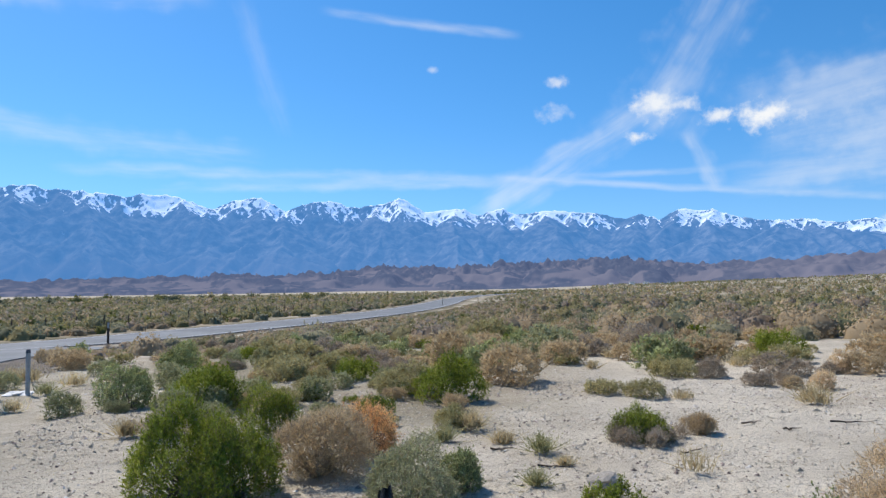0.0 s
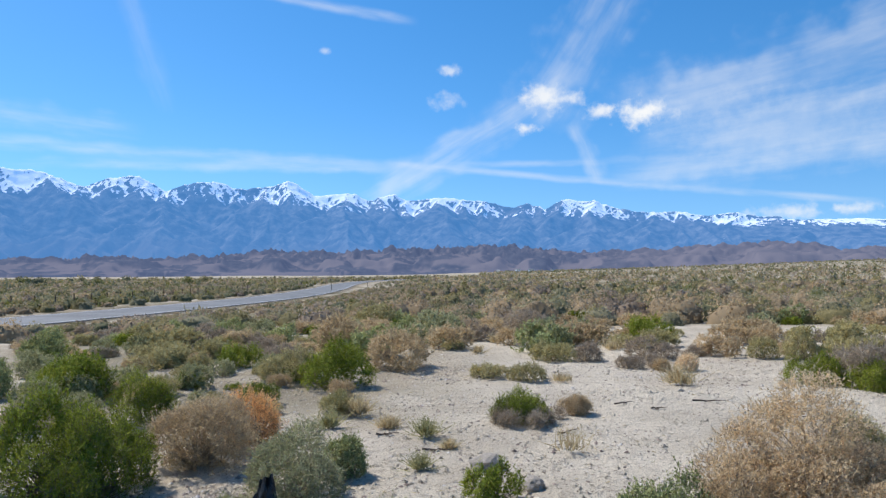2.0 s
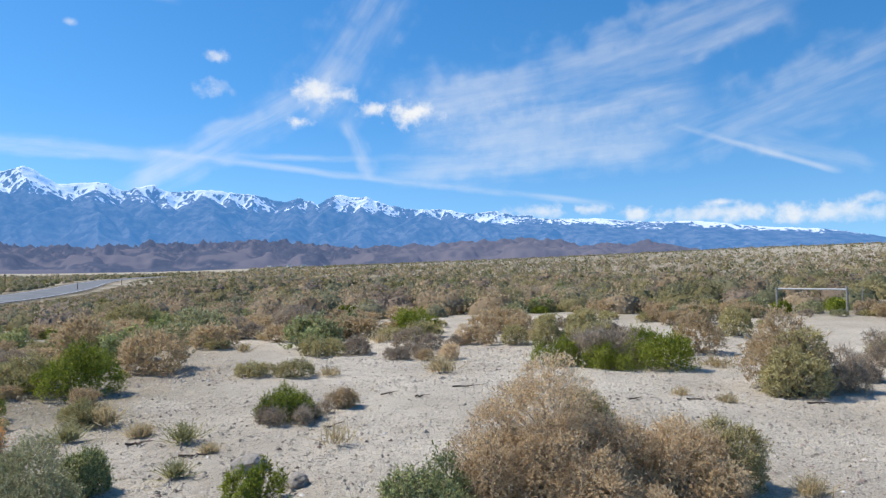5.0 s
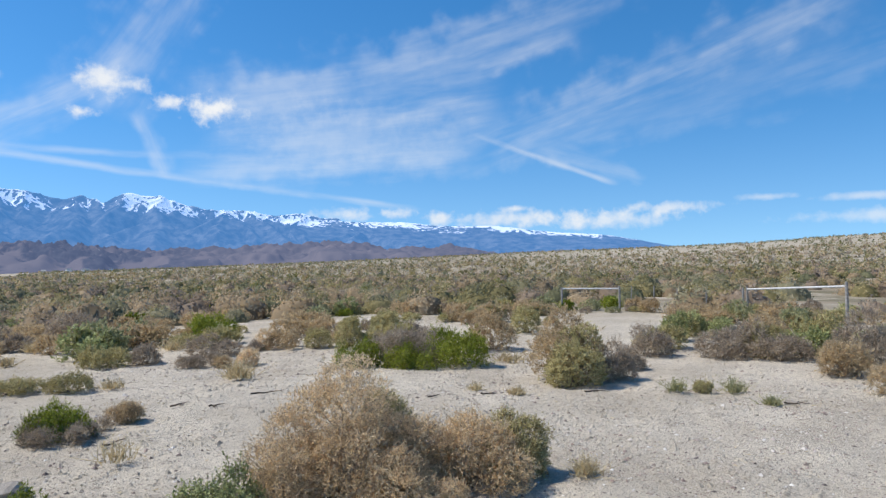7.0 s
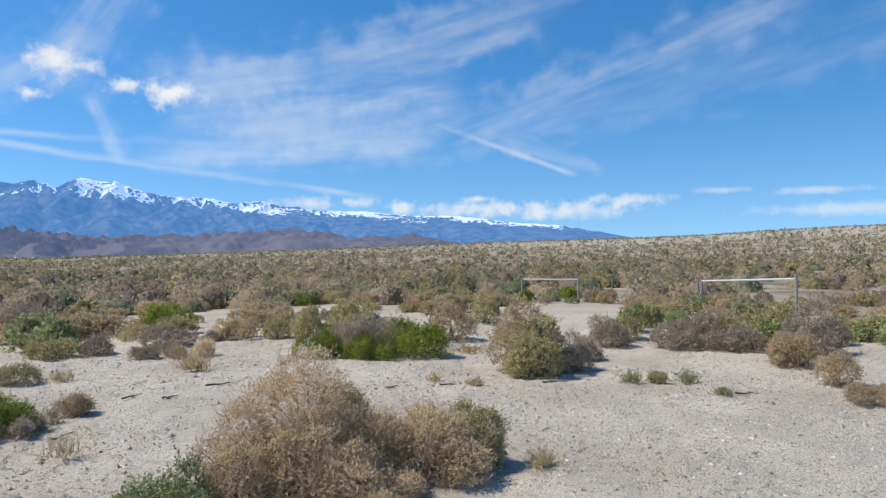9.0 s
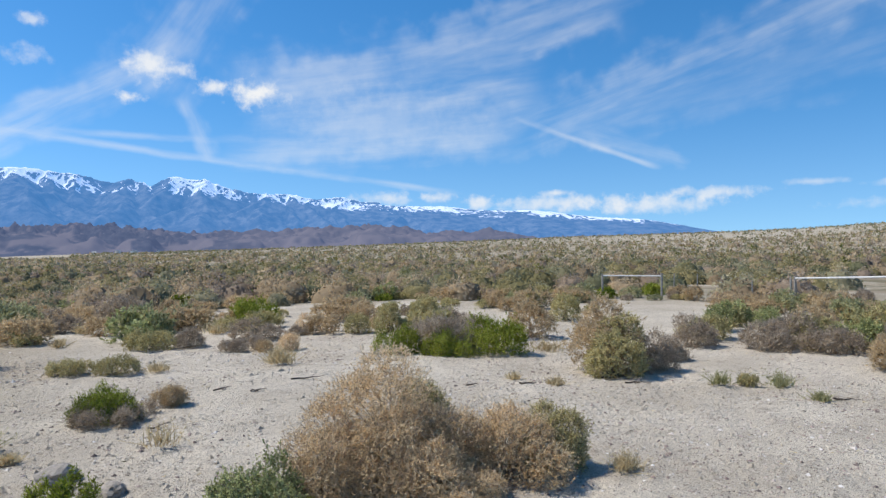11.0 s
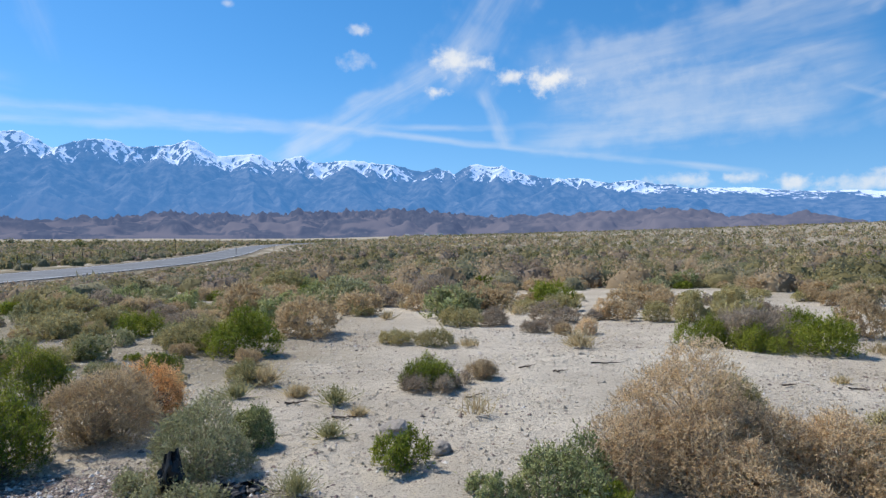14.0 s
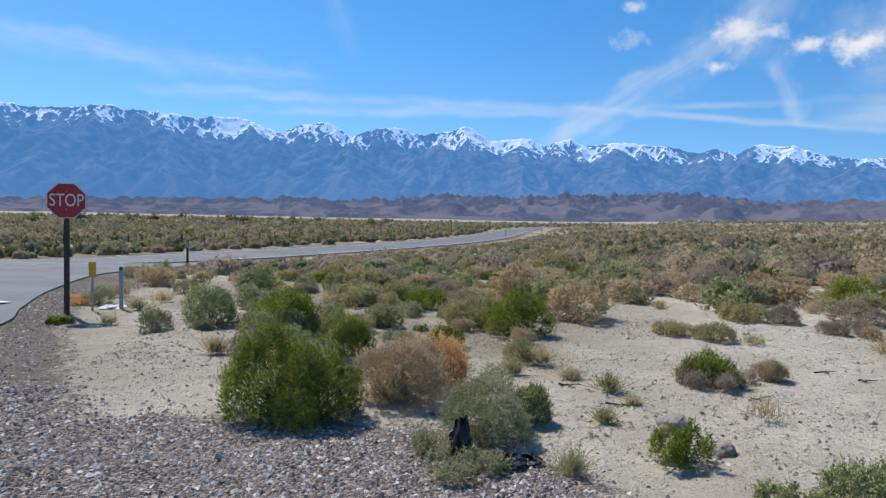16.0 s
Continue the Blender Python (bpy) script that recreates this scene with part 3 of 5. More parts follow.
def great_relief(x, y, t):
    warp = 95 * (fbm(x / 210, y / 210, 71, 4) - 0.5)
    wx, wy = x + warp, y + 80 * (fbm(x / 190 + 9, y / 190, 73, 4) - 0.5)
    cols = x[0]
    best = 330 * step(0.0, 1.0, t) ** 1.5 + 0 * x
    for ax, ay, ae, bx, by, be, k in make_spurs():
        j0, j1 = np.searchsorted(cols, (min(ax, bx) - 520, max(ax, bx) + 520))
        if j1 <= j0:
            continue
        u, v = wx[:, j0:j1], wy[:, j0:j1]
        dx, dy = bx - ax, by - ay
        s = np.clip(((u - ax) * dx + (v - ay) * dy) / (dx * dx + dy * dy), 0, 1)
        d = np.hypot(u - ax - s * dx, v - ay - s * dy)
        top = (ae + (be - ae) * s) * (ay + (by - ay) * s)
        best[:, j0:j1] = np.maximum(best[:, j0:j1], top - k * d * (1 + 0.0006 * d))
    high = step(80, 330, best)
    gully = ridges(wx / 150, y / 210, 31, 5) - 0.35
    fine = ridges(wx / 46, wy / 64, 37, 3) - 0.35
    return best + high * (30 * gully + 10 * fine) * (1 - 0.35 * step(0.6, 0.75, t)) + 5


def great_fields(x, y, t, h, gx, gy, bowl):
    top = np.tan(np.radians(smooth_crest))[None, :] * CREST_FAR
    alt = h / top
    line = 0.885 + 0.05 * (1 - step(-31, -27, az))[None, :] - 0.04 * step(14, 34, az)[None, :]
    steep = np.hypot(gx, gy)
    couloir = fbm((x - 0.8 * np.clip(gx, -0.7, 0.7) * h) / 44, h / 110, 79, 3) - 0.5
    snow = 0.5 + 5.5 * (alt - line) + 1.5 * couloir + 2.6 * (fbm(x / 150, y / 130, 81, 3) - 0.5) - 1.1 * (steep - 0.72) + 0.55 * step(-0.3, 0.6, -gx) - 0.2 + 2.0 * np.clip(bowl, -0.25, 0.25)
    snow = (snow - 1.3 * step(26, 46, az)[None, :]) * step(0.70, 0.80, alt)
    return {"snow": snow, "soil": 1 - step(0.12, 0.40, alt + 0.16 * (fbm(x / 160, y / 200, 83, 3) - 0.5))}


az = np.arange(-50, 66, 0.09)
crest = np.degrees(np.arctan(skyline_at(az * 0.0175 * 3950)))
smooth_crest = np.interp(az, [q[0] for q in SKYLINE[::2]], [q[1] for q in SKYLINE[::2]])
smooth_crest = np.maximum(blur(smooth_crest, 40), 2.2)
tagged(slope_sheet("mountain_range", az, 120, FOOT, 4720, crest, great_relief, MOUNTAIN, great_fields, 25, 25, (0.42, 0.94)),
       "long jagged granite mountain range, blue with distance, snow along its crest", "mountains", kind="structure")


def hill_relief(x, y, t):
    warp = 40 * (fbm(x / 110, y / 110, 91, 3) - 0.5)
    domes = fbm((x + warp) / 95, y / 130, 93, 3)
    crags = ridges((x - warp) / 46, y / 60, 95, 5)
    return step(0, 0.9, t) ** 0.8 * (0.36 + 0.85 * domes + 0.55 * crag_share(x, y, t) * (crags - 0.3)) + 0.25 * np.sin(np.pi * np.minimum(1, t * 2.2)) * step(0.4, 0.7, domes) + 0.01


def crag_share(x, y, t):
    return step(0.42, 0.52, fbm(x / 75 + 4, y / 90, 97, 4) + 0.22 * (t - 0.4)) * (1 - 0.55 * step(700, 1100, x))


def hill_fields(x, y, t, h, gx, gy, bowl):
    bare = crag_share(x, y, t) * step(0.36, 0.50, fbm(x / 16, y / 22, 99, 3) + 0.12)
    return {"snow": 0.0, "soil": 1 - bare}


az = np.arange(-47, 53, 0.125)
low = np.interp(az, [q[0] for q in BUTTES], [q[1] for q in BUTTES])
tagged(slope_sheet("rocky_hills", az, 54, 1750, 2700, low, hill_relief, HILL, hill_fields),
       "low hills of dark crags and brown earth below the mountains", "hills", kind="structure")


# ---------------------------------------------------------------- shrubs
def unit(v):
    return v / np.maximum(np.linalg.norm(v, axis=-1, keepdims=True), 1e-9)


def blades(start, way, length, width, facing=None, full=False):
    """Leaves or blades of grass, one pointed face each (a lozenge if full), turned at random or towards facing; returns corners and faces."""
    n = len(start)
    side = unit(np.cross(way, rng.normal(size=(n, 3)) if facing is None else facing)) * (width * 0.5)[:, None]
    low = start + way * (length * (0.45 if full else 0.25))[:, None]
    corners = [low - side, start + way * length[:, None], low + side] + ([start] if full else [])
    k = len(corners)
    return np.stack(corners, 1).reshape(-1, 3), np.arange(k * n).reshape(n, k)


def tubes(paths, radius):
    """Thin tapered three-sided stems along paths (count, points, 3)."""
    n, m, _ = paths.shape
    t = unit(np.gradient(paths, axis=1))
    a = unit(np.cross(t, np.array([0.31, 0.52, 0.79])))
    b = np.cross(t, a)
    r = radius[:, None] * np.linspace(1, 0.25, m)[None, :]
    ring = np.stack([paths + r[..., None] * (math.cos(k * 2.0944) * a + math.sin(k * 2.0944) * b) for k in range(3)], 2)
    i = np.arange(n * m * 3).reshape(n, m, 3)
    f = [np.stack([i[:, :-1, k], i[:, :-1, (k + 1) % 3], i[:, 1:, (k + 1) % 3], i[:, 1:, k]], -1).reshape(-1, 4) for k in range(3)]
    return ring.reshape(-1, 3), np.concatenate(f)


#        sprig length, leaves a sprig, leaf length, leaf width share, upright, tall clumps, clump size, bare foot, twigs, bark
HABIT = {
    "green": (0.11, 9, 0.027, 0.26, 0.70, 1.70, 0.235, 0.0, 0.0, TWIG),
    "olive": (0.09, 8, 0.024, 0.32, 0.45, 1.10, 0.24, 0.10, 0.3, TWIG),
    "sage": (0.12, 9, 0.022, 0.45, 0.75, 1.30, 0.22, 0.05, 0.1, TWIG),
    "pale": (0.08, 9, 0.019, 0.50, 0.35, 1.00, 0.26, 0.12, 0.3, TWIG_PALE),
    "straw": (0.06, 8, 0.016, 0.38, 0.25, 1.00, 0.25, 0.03, 1.0, TWIG_PALE),
    "tan": (0.09, 8, 0.020, 0.30, 0.50, 1.15, 0.25, 0.24, 0.7, TWIG_PALE),
    "rust": (0.06, 9, 0.022, 0.22, 0.45, 1.00, 0.34, 0.05, 1.0, TWIG),
    "grey": (0.12, 6, 0.040, 0.15, 0.50, 1.00, 0.25, 0.05, 1.0, TWIG_PALE),
}


def shrub_meshes(kind, w, h, budget, coarse):
    """Stems that fan out from the root to rounded clumps over a dome, each clump a shell of short leafy sprigs."""
    sprig, per, leaf, slim, up, tall, swell, skirt, twiggy, bark = HABIT[kind]
    size = math.sqrt(w * h)
    near, fine_leaf = coarse < 0.012, coarse < 0.0086
    sprig, leaf = min(sprig, 0.22 * size), max(min(leaf, 0.20 * size), coarse)
    span = np.array([w / 2, w / 2, h])
    # the clumps: one ring low, more above, unequal in reach and girth
    clumps = int(np.clip(7 + (12 if kind == "green" else 15) * size, 7, 30)) if coarse < 0.019 else 9
    g = np.arange(clumps) + rng.uniform(-0.35, 0.35, clumps)
    c = np.clip(1 - 0.97 * (g + 0.5) / clumps, 0.03, 1)
    a = g * 2.39996 + rng.uniform(0, 6.28)
    d = np.stack([np.sqrt(1 - c * c) * np.cos(a), np.sqrt(1 - c * c) * np.sin(a), c], -1)
    rad = swell * size * rng.uniform(0.72, 1.28, clumps) * (0.62 + 0.5 / math.sqrt(max(1, clumps / 9)))
    lean = rng.uniform(0, 6.28)
    reach = rng.uniform(*((0.58, 1.10) if kind == "green" else (0.70, 1.10)), clumps) * (1 + 0.16 * np.cos(a - lean))
    mid = d * np.maximum(span * reach[:, None] - rad[:, None] * np.array([1, 1, tall]), 0.12 * span)
    mid[:, 2] = np.maximum(mid[:, 2], rad * (0.1 if kind == "green" else 0.4) + skirt * h)
    tall = np.full(clumps, tall)
    if kind == "green" and near:
        # upright plumes of unequal height, highest in the middle
        out = 0.42 * w * np.sqrt((np.arange(clumps) + 0.4) / clumps)
        top = h * (1 - 0.52 * (out / (0.45 * w)) ** 2) * rng.uniform(0.70, 1.10, clumps)
        rad = rng.uniform(0.115, 0.185, clumps) * w * (1 - 0.25 * out / (0.42 * w))
        tall = np.clip(0.62 * top / rad, 1.0, 2.6)
        mid = np.stack([np.cos(a) * out, np.sin(a) * out, np.maximum(top - rad * tall, 0.1 * rad)], -1)
        d = unit(mid + np.array([0, 0, 0.2 * h]))
    stretch = np.stack([np.ones(clumps), np.ones(clumps), tall], -1)
    foot = np.concatenate([rng.normal(scale=0.06 * w, size=(clumps, 2)), np.full((clumps, 1), -0.03)], 1)
    # stems, several to a clump
    each = (7 if twiggy > 0.5 else 4) if near else 2
    k = np.repeat(np.arange(clumps), each)
    end = mid[k] + rng.normal(scale=0.45, size=(len(k), 3)) * rad[k][:, None]
    end[:, 2] = np.maximum(end[:, 2], 0.04 * h)
    t = np.linspace(0, 1, 5 if near else 3)[None, :, None]
    knee = foot[k] * 0.5 + end * np.array([0.40, 0.40, 0.55]) + rng.normal(scale=0.05 * size, size=(len(k), 3))
    paths = (1 - t) ** 2 * foot[k][:, None] + 2 * t * (1 - t) * knee[:, None] + t * t * end[:, None]
    sv, sf = tubes(paths, rng.uniform(0.005, 0.010, len(k)) * (0.4 + size))
    # sprigs over the shells of the clumps
    area = (2.2 * w * h + 0.8 * w * w) * 1.5
    count = int(min(budget, 1.5 * area / (leaf * leaf * slim * (1.0 if fine_leaf else 0.5))))
    if count == budget:
        leaf = math.sqrt(1.5 * area / (count * slim * (1.0 if fine_leaf else 0.5))) * 0.8
    sprigs = 4 * max(20, count // per)
    k = rng.choice(clumps, size=sprigs, p=rad ** 2 / np.sum(rad ** 2))
    q = unit(rng.normal(size=(sprigs, 3)) + 0.55 * d[k] + np.array([0, 0, 0.25]))
    lump = 0.78 + 0.46 * lattice(np.arctan2(q[:, 1], q[:, 0]) * 1.6 + k * 5.3, q[:, 2] * 2.4 + k * 2.7, 41)
    shell = rng.uniform(0.35, 1.0, sprigs) ** 0.33 * lump * np.where(rng.uniform(0, 1, sprigs) < 0.10, rng.uniform(1.1, 1.4, sprigs), 1.0)
    root = mid[k] + q * (rad[k] * shell)[:, None] * stretch[k]
    # few sprigs live inside the neighbouring clumps or under the ground
    inside = np.zeros(sprigs, bool)
    for j in range(clumps):
        inside |= (np.linalg.norm((root - mid[j]) / stretch[j], axis=1) < 0.72 * rad[j]) & (k != j)
    ok = np.flatnonzero((~inside | (rng.uniform(0, 1, sprigs) < (0.30 if kind == "green" else 0.14))) & (root[:, 2] > 0.01))[:sprigs // 4]
    k, q, root, sprigs = k[ok], q[ok], root[ok], len(ok)
    sway = unit(q * (1 - up) + np.array([0, 0, 1.0]) * up + rng.normal(scale=0.33, size=(sprigs, 3)))
    slen = sprig * rng.uniform(0.5, 1.2, sprigs)
    root = root - sway * (slen * 0.45)[:, None]
    kk = np.repeat(np.arange(sprigs), per)
    n = len(kk)
    start = root[kk] + sway[kk] * (slen[kk] * rng.uniform(0, 1, n))[:, None]
    way = unit(sway[kk] * 0.6 + rng.normal(scale=0.6, size=(n, 3)))
    L = leaf * rng.uniform(0.6, 1.3, n)
    turned = unit(q[kk] * 1.0 + np.array([0, 0, 0.25])) + rng.normal(scale=0.40, size=(n, 3))
    lv, lf = blades(start, way, L, L * slim * rng.uniform(0.75, 1.3, n), turned, fine_leaf)
    leaves = [lv], [lf]
    total = len(lv)
    tv, tf = blades(root, sway, slen * 1.05, np.full(sprigs, max(0.0035, coarse * 0.12)), None, fine_leaf)
    twigs = [tv], [tf]
    far_end = len(tv)
    if twiggy and coarse < 0.019:
        # crooked dead twiglets through and out of the clumps
        m = int(min(2600, 1900 * w * h + 200) * twiggy * (1.0 if near else 0.4))
        k = rng.integers(0, sprigs, m)
        p0, w0 = root[k] + rng.normal(scale=0.02, size=(m, 3)), unit(rng.normal(size=(m, 3)) + 0.7 * q[k])
        for _ in range(4):
            cv, cf = blades(p0, w0, np.full(m, 0.048), np.full(m, max(0.0045, 0.5 * coarse)), None, fine_leaf)
            if _ % 2:
                leaves[0].append(cv), leaves[1].append(cf + total)
                total += len(cv)
            else:
                twigs[0].append(cv), twigs[1].append(cf + far_end)
                far_end += len(cv)
            p0, w0 = p0 + w0 * 0.034, unit(w0 + rng.normal(scale=0.55, size=(m, 3)))
    lf = np.concatenate(leaves[1])
    return (sv, sf, bark), (np.concatenate(leaves[0] + twigs[0]), np.concatenate([lf, np.concatenate(twigs[1]) + total]), len(lf))


WORDS = {
    "green": ("green_shrub", "bright green leafy desert shrub on the sand", "shrub"),
    "olive": ("olive_shrub", "olive and tan desert shrub on the sand", "shrub"),
    "sage": ("sagebrush", "dark grey-green sagebrush on the sand", "shrub"),
    "pale": ("saltbush", "pale grey-green saltbush with small leaves", "shrub"),
    "straw": ("dry_shrub", "dry tan twiggy shrub without green leaves", "shrub"),
    "tan": ("dry_shrub", "dull tan rounded desert shrub of dry twigs", "shrub"),
    "rust": ("rust_shrub", "dry orange-brown rounded bush of fine twigs", "shrub"),
    "grey": ("grey_shrub", "leafless grey twiggy shrub on the sand", "shrub"),
}


def make_shrub(kind, w, h, budget, coarse):
    name, label, category = WORDS[kind]
    top = new(name)
    top.empty_display_size = 0.2
    (sv, sf, bark), (lv, lf, leaves) = shrub_meshes(kind, w, h, budget, coarse)
    for n, v, f, mat in (("trunk", sv, sf, bark), ("crown", lv, lf, LEAF[kind])):
        ob = new(n, mesh_of(n, v, f, mat))
        ob.parent = top
        if n == "crown":
            ob.data.materials.append(bark)
            ob.data.polygons.foreach_set("material_index", (np.arange(len(lf)) >= leaves).astype(np.int32))
    return tagged(top, label, category, "scrub on the sand flat")


def shrub(kind, x, y, w, h):
    d = math.hypot(x, y)
    scale = 0.8 if kind == "straw" else 1.6 if kind == "green" and d > 8 else 1.0
    budget = 30000 if d < 6.8 else 13000 if d < 9 else 9000 if d < 12 and w > 0.85 else 5000
    if kind == "mixed":
        shrub("grey", x + 0.04, y - 0.06, w * 1.02, h * 0.55)
        kind, w = "green", w * 0.84
    top = make_shrub(kind, w * 1.0, h * 0.98, int(budget * scale), 0.0016 * d)
    top.matrix_basis = pose(x, y, z_at(x, y), 0, 0, rng.uniform(0, 360))
    if d < 7 and w > 1.0:
        top["label"] = "large " + top["label"]
    elif h < 0.25:
        top["label"] = "small low " + top["label"]
    return top


def tuft(kind, x, y, w, h):
    """A tuft of thin stalks from one root."""
    d = math.hypot(x, y)
    n = int(240 if d < 9 else 120)
    if kind == "stalky":
        n = 70
    a = rng.uniform(0, 2 * np.pi, n)
    tilt = np.abs(rng.normal(scale=0.6, size=n))
    way = unit(np.stack([np.sin(tilt) * np.cos(a), np.sin(tilt) * np.sin(a), np.cos(tilt)], -1))
    start = np.stack([rng.normal(scale=0.14 * w, size=n), rng.normal(scale=0.14 * w, size=n), np.full(n, -0.01)], -1)
    L = h * rng.uniform(0.5, 1.15, n) / np.maximum(way[:, 2], 0.5)
    v, f = blades(start, way, L, np.full(n, max(0.006, 0.0014 * d)))
    m = n * 3
    k = rng.integers(0, n, m)
    start2 = start[k] + way[k] * (L[k] * rng.uniform(0.3, 1.0, m))[:, None]
    v2, f2 = blades(start2, unit(way[k] + rng.normal(scale=0.7, size=(m, 3))), h * rng.uniform(0.08, 0.25, m), np.full(m, max(0.006, 0.0015 * d)))
    mat = LEAF["grassgreen"] if kind == "greenish" else LEAF["grass"]
    ob = new("grass_tuft", mesh_of("grass_tuft", np.concatenate([v, v2]), np.concatenate([f, f2 + len(v)]), mat))
    ob.location = (x, y, z_at(x, y))
    words = {"dry": "small dry straw-coloured tuft of desert grass", "greenish": "small grey-green tuft of desert weed", "stalky": "sparse clump of tall dry grass stalks"}
    return tagged(ob, words[kind], "grass", "tufts on the sand")


shrub("green", -2.10, 5.85, 1.25, 0.80)
shrub("green", -1.72, 5.66, 0.90, 0.62)
shrub("tan", -1.12, 6.39, 0.98, 0.62)
shrub("rust", -0.77, 7.12, 0.60, 0.52)
shrub("green", -2.02, 8.28, 0.76, 0.56)
shrub("green", -3.40, 10.06, 1.42, 0.60)
shrub("sage", -4.52, 10.05, 0.93, 0.61)
shrub("pale", -4.78, 12.22, 0.71, 0.52)
shrub("sage", -5.59, 14.85, 0.93, 0.70)
shrub("pale", -4.48, 9.59, 0.34, 0.18)
shrub("pale", -5.16, 9.54, 0.56, 0.36)
tuft("dry", -3.62, 7.99, 0.24, 0.21)
shrub("sage", -4.30, 20.08, 0.96, 0.64)
shrub("olive", -4.92, 18.90, 1.09, 0.53)
shrub("olive", -3.17, 13.07, 1.30, 0.41)
shrub("olive", -2.36, 14.17, 1.05, 0.36)
shrub("green", -1.56, 12.83, 1.00, 0.37)
shrub("green", 0.01, 10.46, 1.20, 0.63)
shrub("olive", -0.67, 11.14, 1.01, 0.49)
shrub("green", -0.88, 9.27, 0.53, 0.28)
shrub("tan", 0.23, 14.80, 1.33, 0.75)
shrub("tan", 1.17, 12.21, 1.39, 0.59)
shrub("pale", 2.72, 17.21, 1.53, 0.81)
shrub("olive", 1.48, 23.85, 1.74, 0.90)
shrub("pale", -0.26, 5.38, 0.85, 0.52)
shrub("sage", 0.12, 5.83, 0.43, 0.40)
shrub("pale", -0.33, 4.59, 0.65, 0.14)
shrub("pale", -0.69, 5.04, 0.38, 0.14)
shrub("green", 1.18, 4.97, 0.47, 0.31)
shrub("mixed", 2.09, 7.57, 0.92, 0.33)
tuft("greenish", 0.10, 8.57, 0.30, 0.24)
tuft("dry", 0.32, 8.42, 0.28, 0.24)
tuft("greenish", -0.01, 7.80, 0.23, 0.21)
tuft("dry", 0.62, 7.68, 0.36, 0.15)
tuft("greenish", 0.97, 7.10, 0.32, 0.20)
tuft("greenish", 0.76, 5.95, 0.20, 0.15)
tuft("dry", 1.13, 6.67, 0.17, 0.10)
tuft("greenish", 0.37, 4.66, 0.29, 0.18)
tuft("stalky", 2.17, 6.17, 0.43, 0.25)
shrub("tan", 2.85, 7.82, 0.40, 0.22)
tuft("dry", 3.46, 10.22, 0.51, 0.13)
shrub("olive", 2.45, 10.88, 0.71, 0.17)
shrub("olive", 2.94, 10.47, 0.61, 0.25)
tuft("dry", 2.94, 13.93, 0.29, 0.19)
tuft("dry", 3.85, 16.10, 0.39, 0.23)
shrub("grey", 5.23, 18.77, 1.27, 0.64)
shrub("tan", 5.19, 15.45, 1.12, 0.51)
shrub("olive", 4.22, 12.74, 0.98, 0.34)
shrub("grey", 4.81, 12.72, 0.61, 0.40)
shrub("green", 7.43, 15.76, 1.31, 0.60)
tuft("dry", 5.91, 14.15, 0.61, 0.24)
shrub("grey", 5.19, 11.56, 0.59, 0.20)
shrub("tan", 5.64, 11.30, 0.40, 0.23)
tuft("dry", 5.07, 9.52, 0.37, 0.29)
shrub("straw", 7.28, 12.87, 0.42, 0.46)
shrub("tan", 7.75, 12.72, 0.96, 0.34)
shrub("olive", 8.10, 12.17, 0.70, 0.43)
shrub("straw", 5.99, 11.10, 0.47, 0.34)
shrub("grey", 5.63, 11.56, 0.33, 0.25)
tuft("dry", 5.02, 9.66, 0.30, 0.27)
shrub("olive", 8.59, 11.68, 0.74, 0.70)
shrub("olive", 11.07, 13.59, 1.24, 0.54)
shrub("grey", 7.75, 8.95, 1.35, 0.60)
shrub("green", 6.93, 9.15, 0.95, 0.42)
shrub("green", 8.20, 8.10, 1.25, 0.56)
shrub("green", 7.42, 8.62, 1.05, 0.36)
shrub("grey", 8.72, 9.30, 0.95, 0.45)
shrub("tan", 10.07, 9.11, 1.01, 0.69)
tuft("dry", 9.09, 7.84, 0.84, 0.20)
shrub("olive", 7.98, 5.74, 1.00, 0.84)
shrub("tan", 8.30, 6.02, 1.10, 0.98)
shrub("grey", 8.80, 5.55, 0.62, 0.46)
shrub("olive", 12.99, 10.69, 0.98, 0.69)
shrub("straw", 3.26, 4.22, 1.15, 0.84)
shrub("straw", 2.98, 4.02, 0.80, 0.60)
shrub("straw", 3.58, 3.98, 0.85, 0.64)
shrub("straw", 3.20, 3.78, 0.72, 0.38)
shrub("straw", 2.70, 4.25, 0.76, 0.55)
shrub("straw", 3.95, 3.70, 0.89, 0.57)
shrub("olive", 4.34, 3.60, 0.62, 0.45)
shrub("olive", 3.62, 4.35, 0.55, 0.66)
shrub("straw", 3.31, 3.63, 0.98, 0.14)
shrub("sage", 2.10, 4.18, 0.80, 0.36)
shrub("sage", 1.61, 4.25, 0.48, 0.15)
shrub("green", 2.25, 3.90, 0.36, 0.14)
shrub("grey", 11.36, 6.45, 0.86, 0.52)
shrub("sage", 13.78, 7.35, 0.73, 0.63)
shrub("sage", 14.95, 7.42, 0.77, 0.53)
shrub("sage", 14.94, 6.87, 0.65, 0.40)
shrub("grey", 12.45, 5.19, 1.12, 0.61)
shrub("tan", 14.96, 5.81, 0.84, 0.47)
shrub("sage", 12.75, 4.22, 1.08, 0.59)
shrub("tan", 11.03, 3.27, 0.63, 0.42)
shrub("tan", 9.77, 2.38, 0.59, 0.41)
shrub("tan", 8.60, 1.78, 0.60, 0.15)
shrub("grey", 13.77, 3.60, 0.85, 0.43)
shrub("sage", 14.59, 3.02, 1.02, 0.46)
tuft("greenish", 8.28, 4.36, 0.32, 0.18)
shrub("olive", 8.64, 4.21, 0.31, 0.14)
tuft("greenish", 8.76, 3.83, 0.39, 0.21)
tuft("greenish", 8.21, 3.17, 0.27, 0.11)
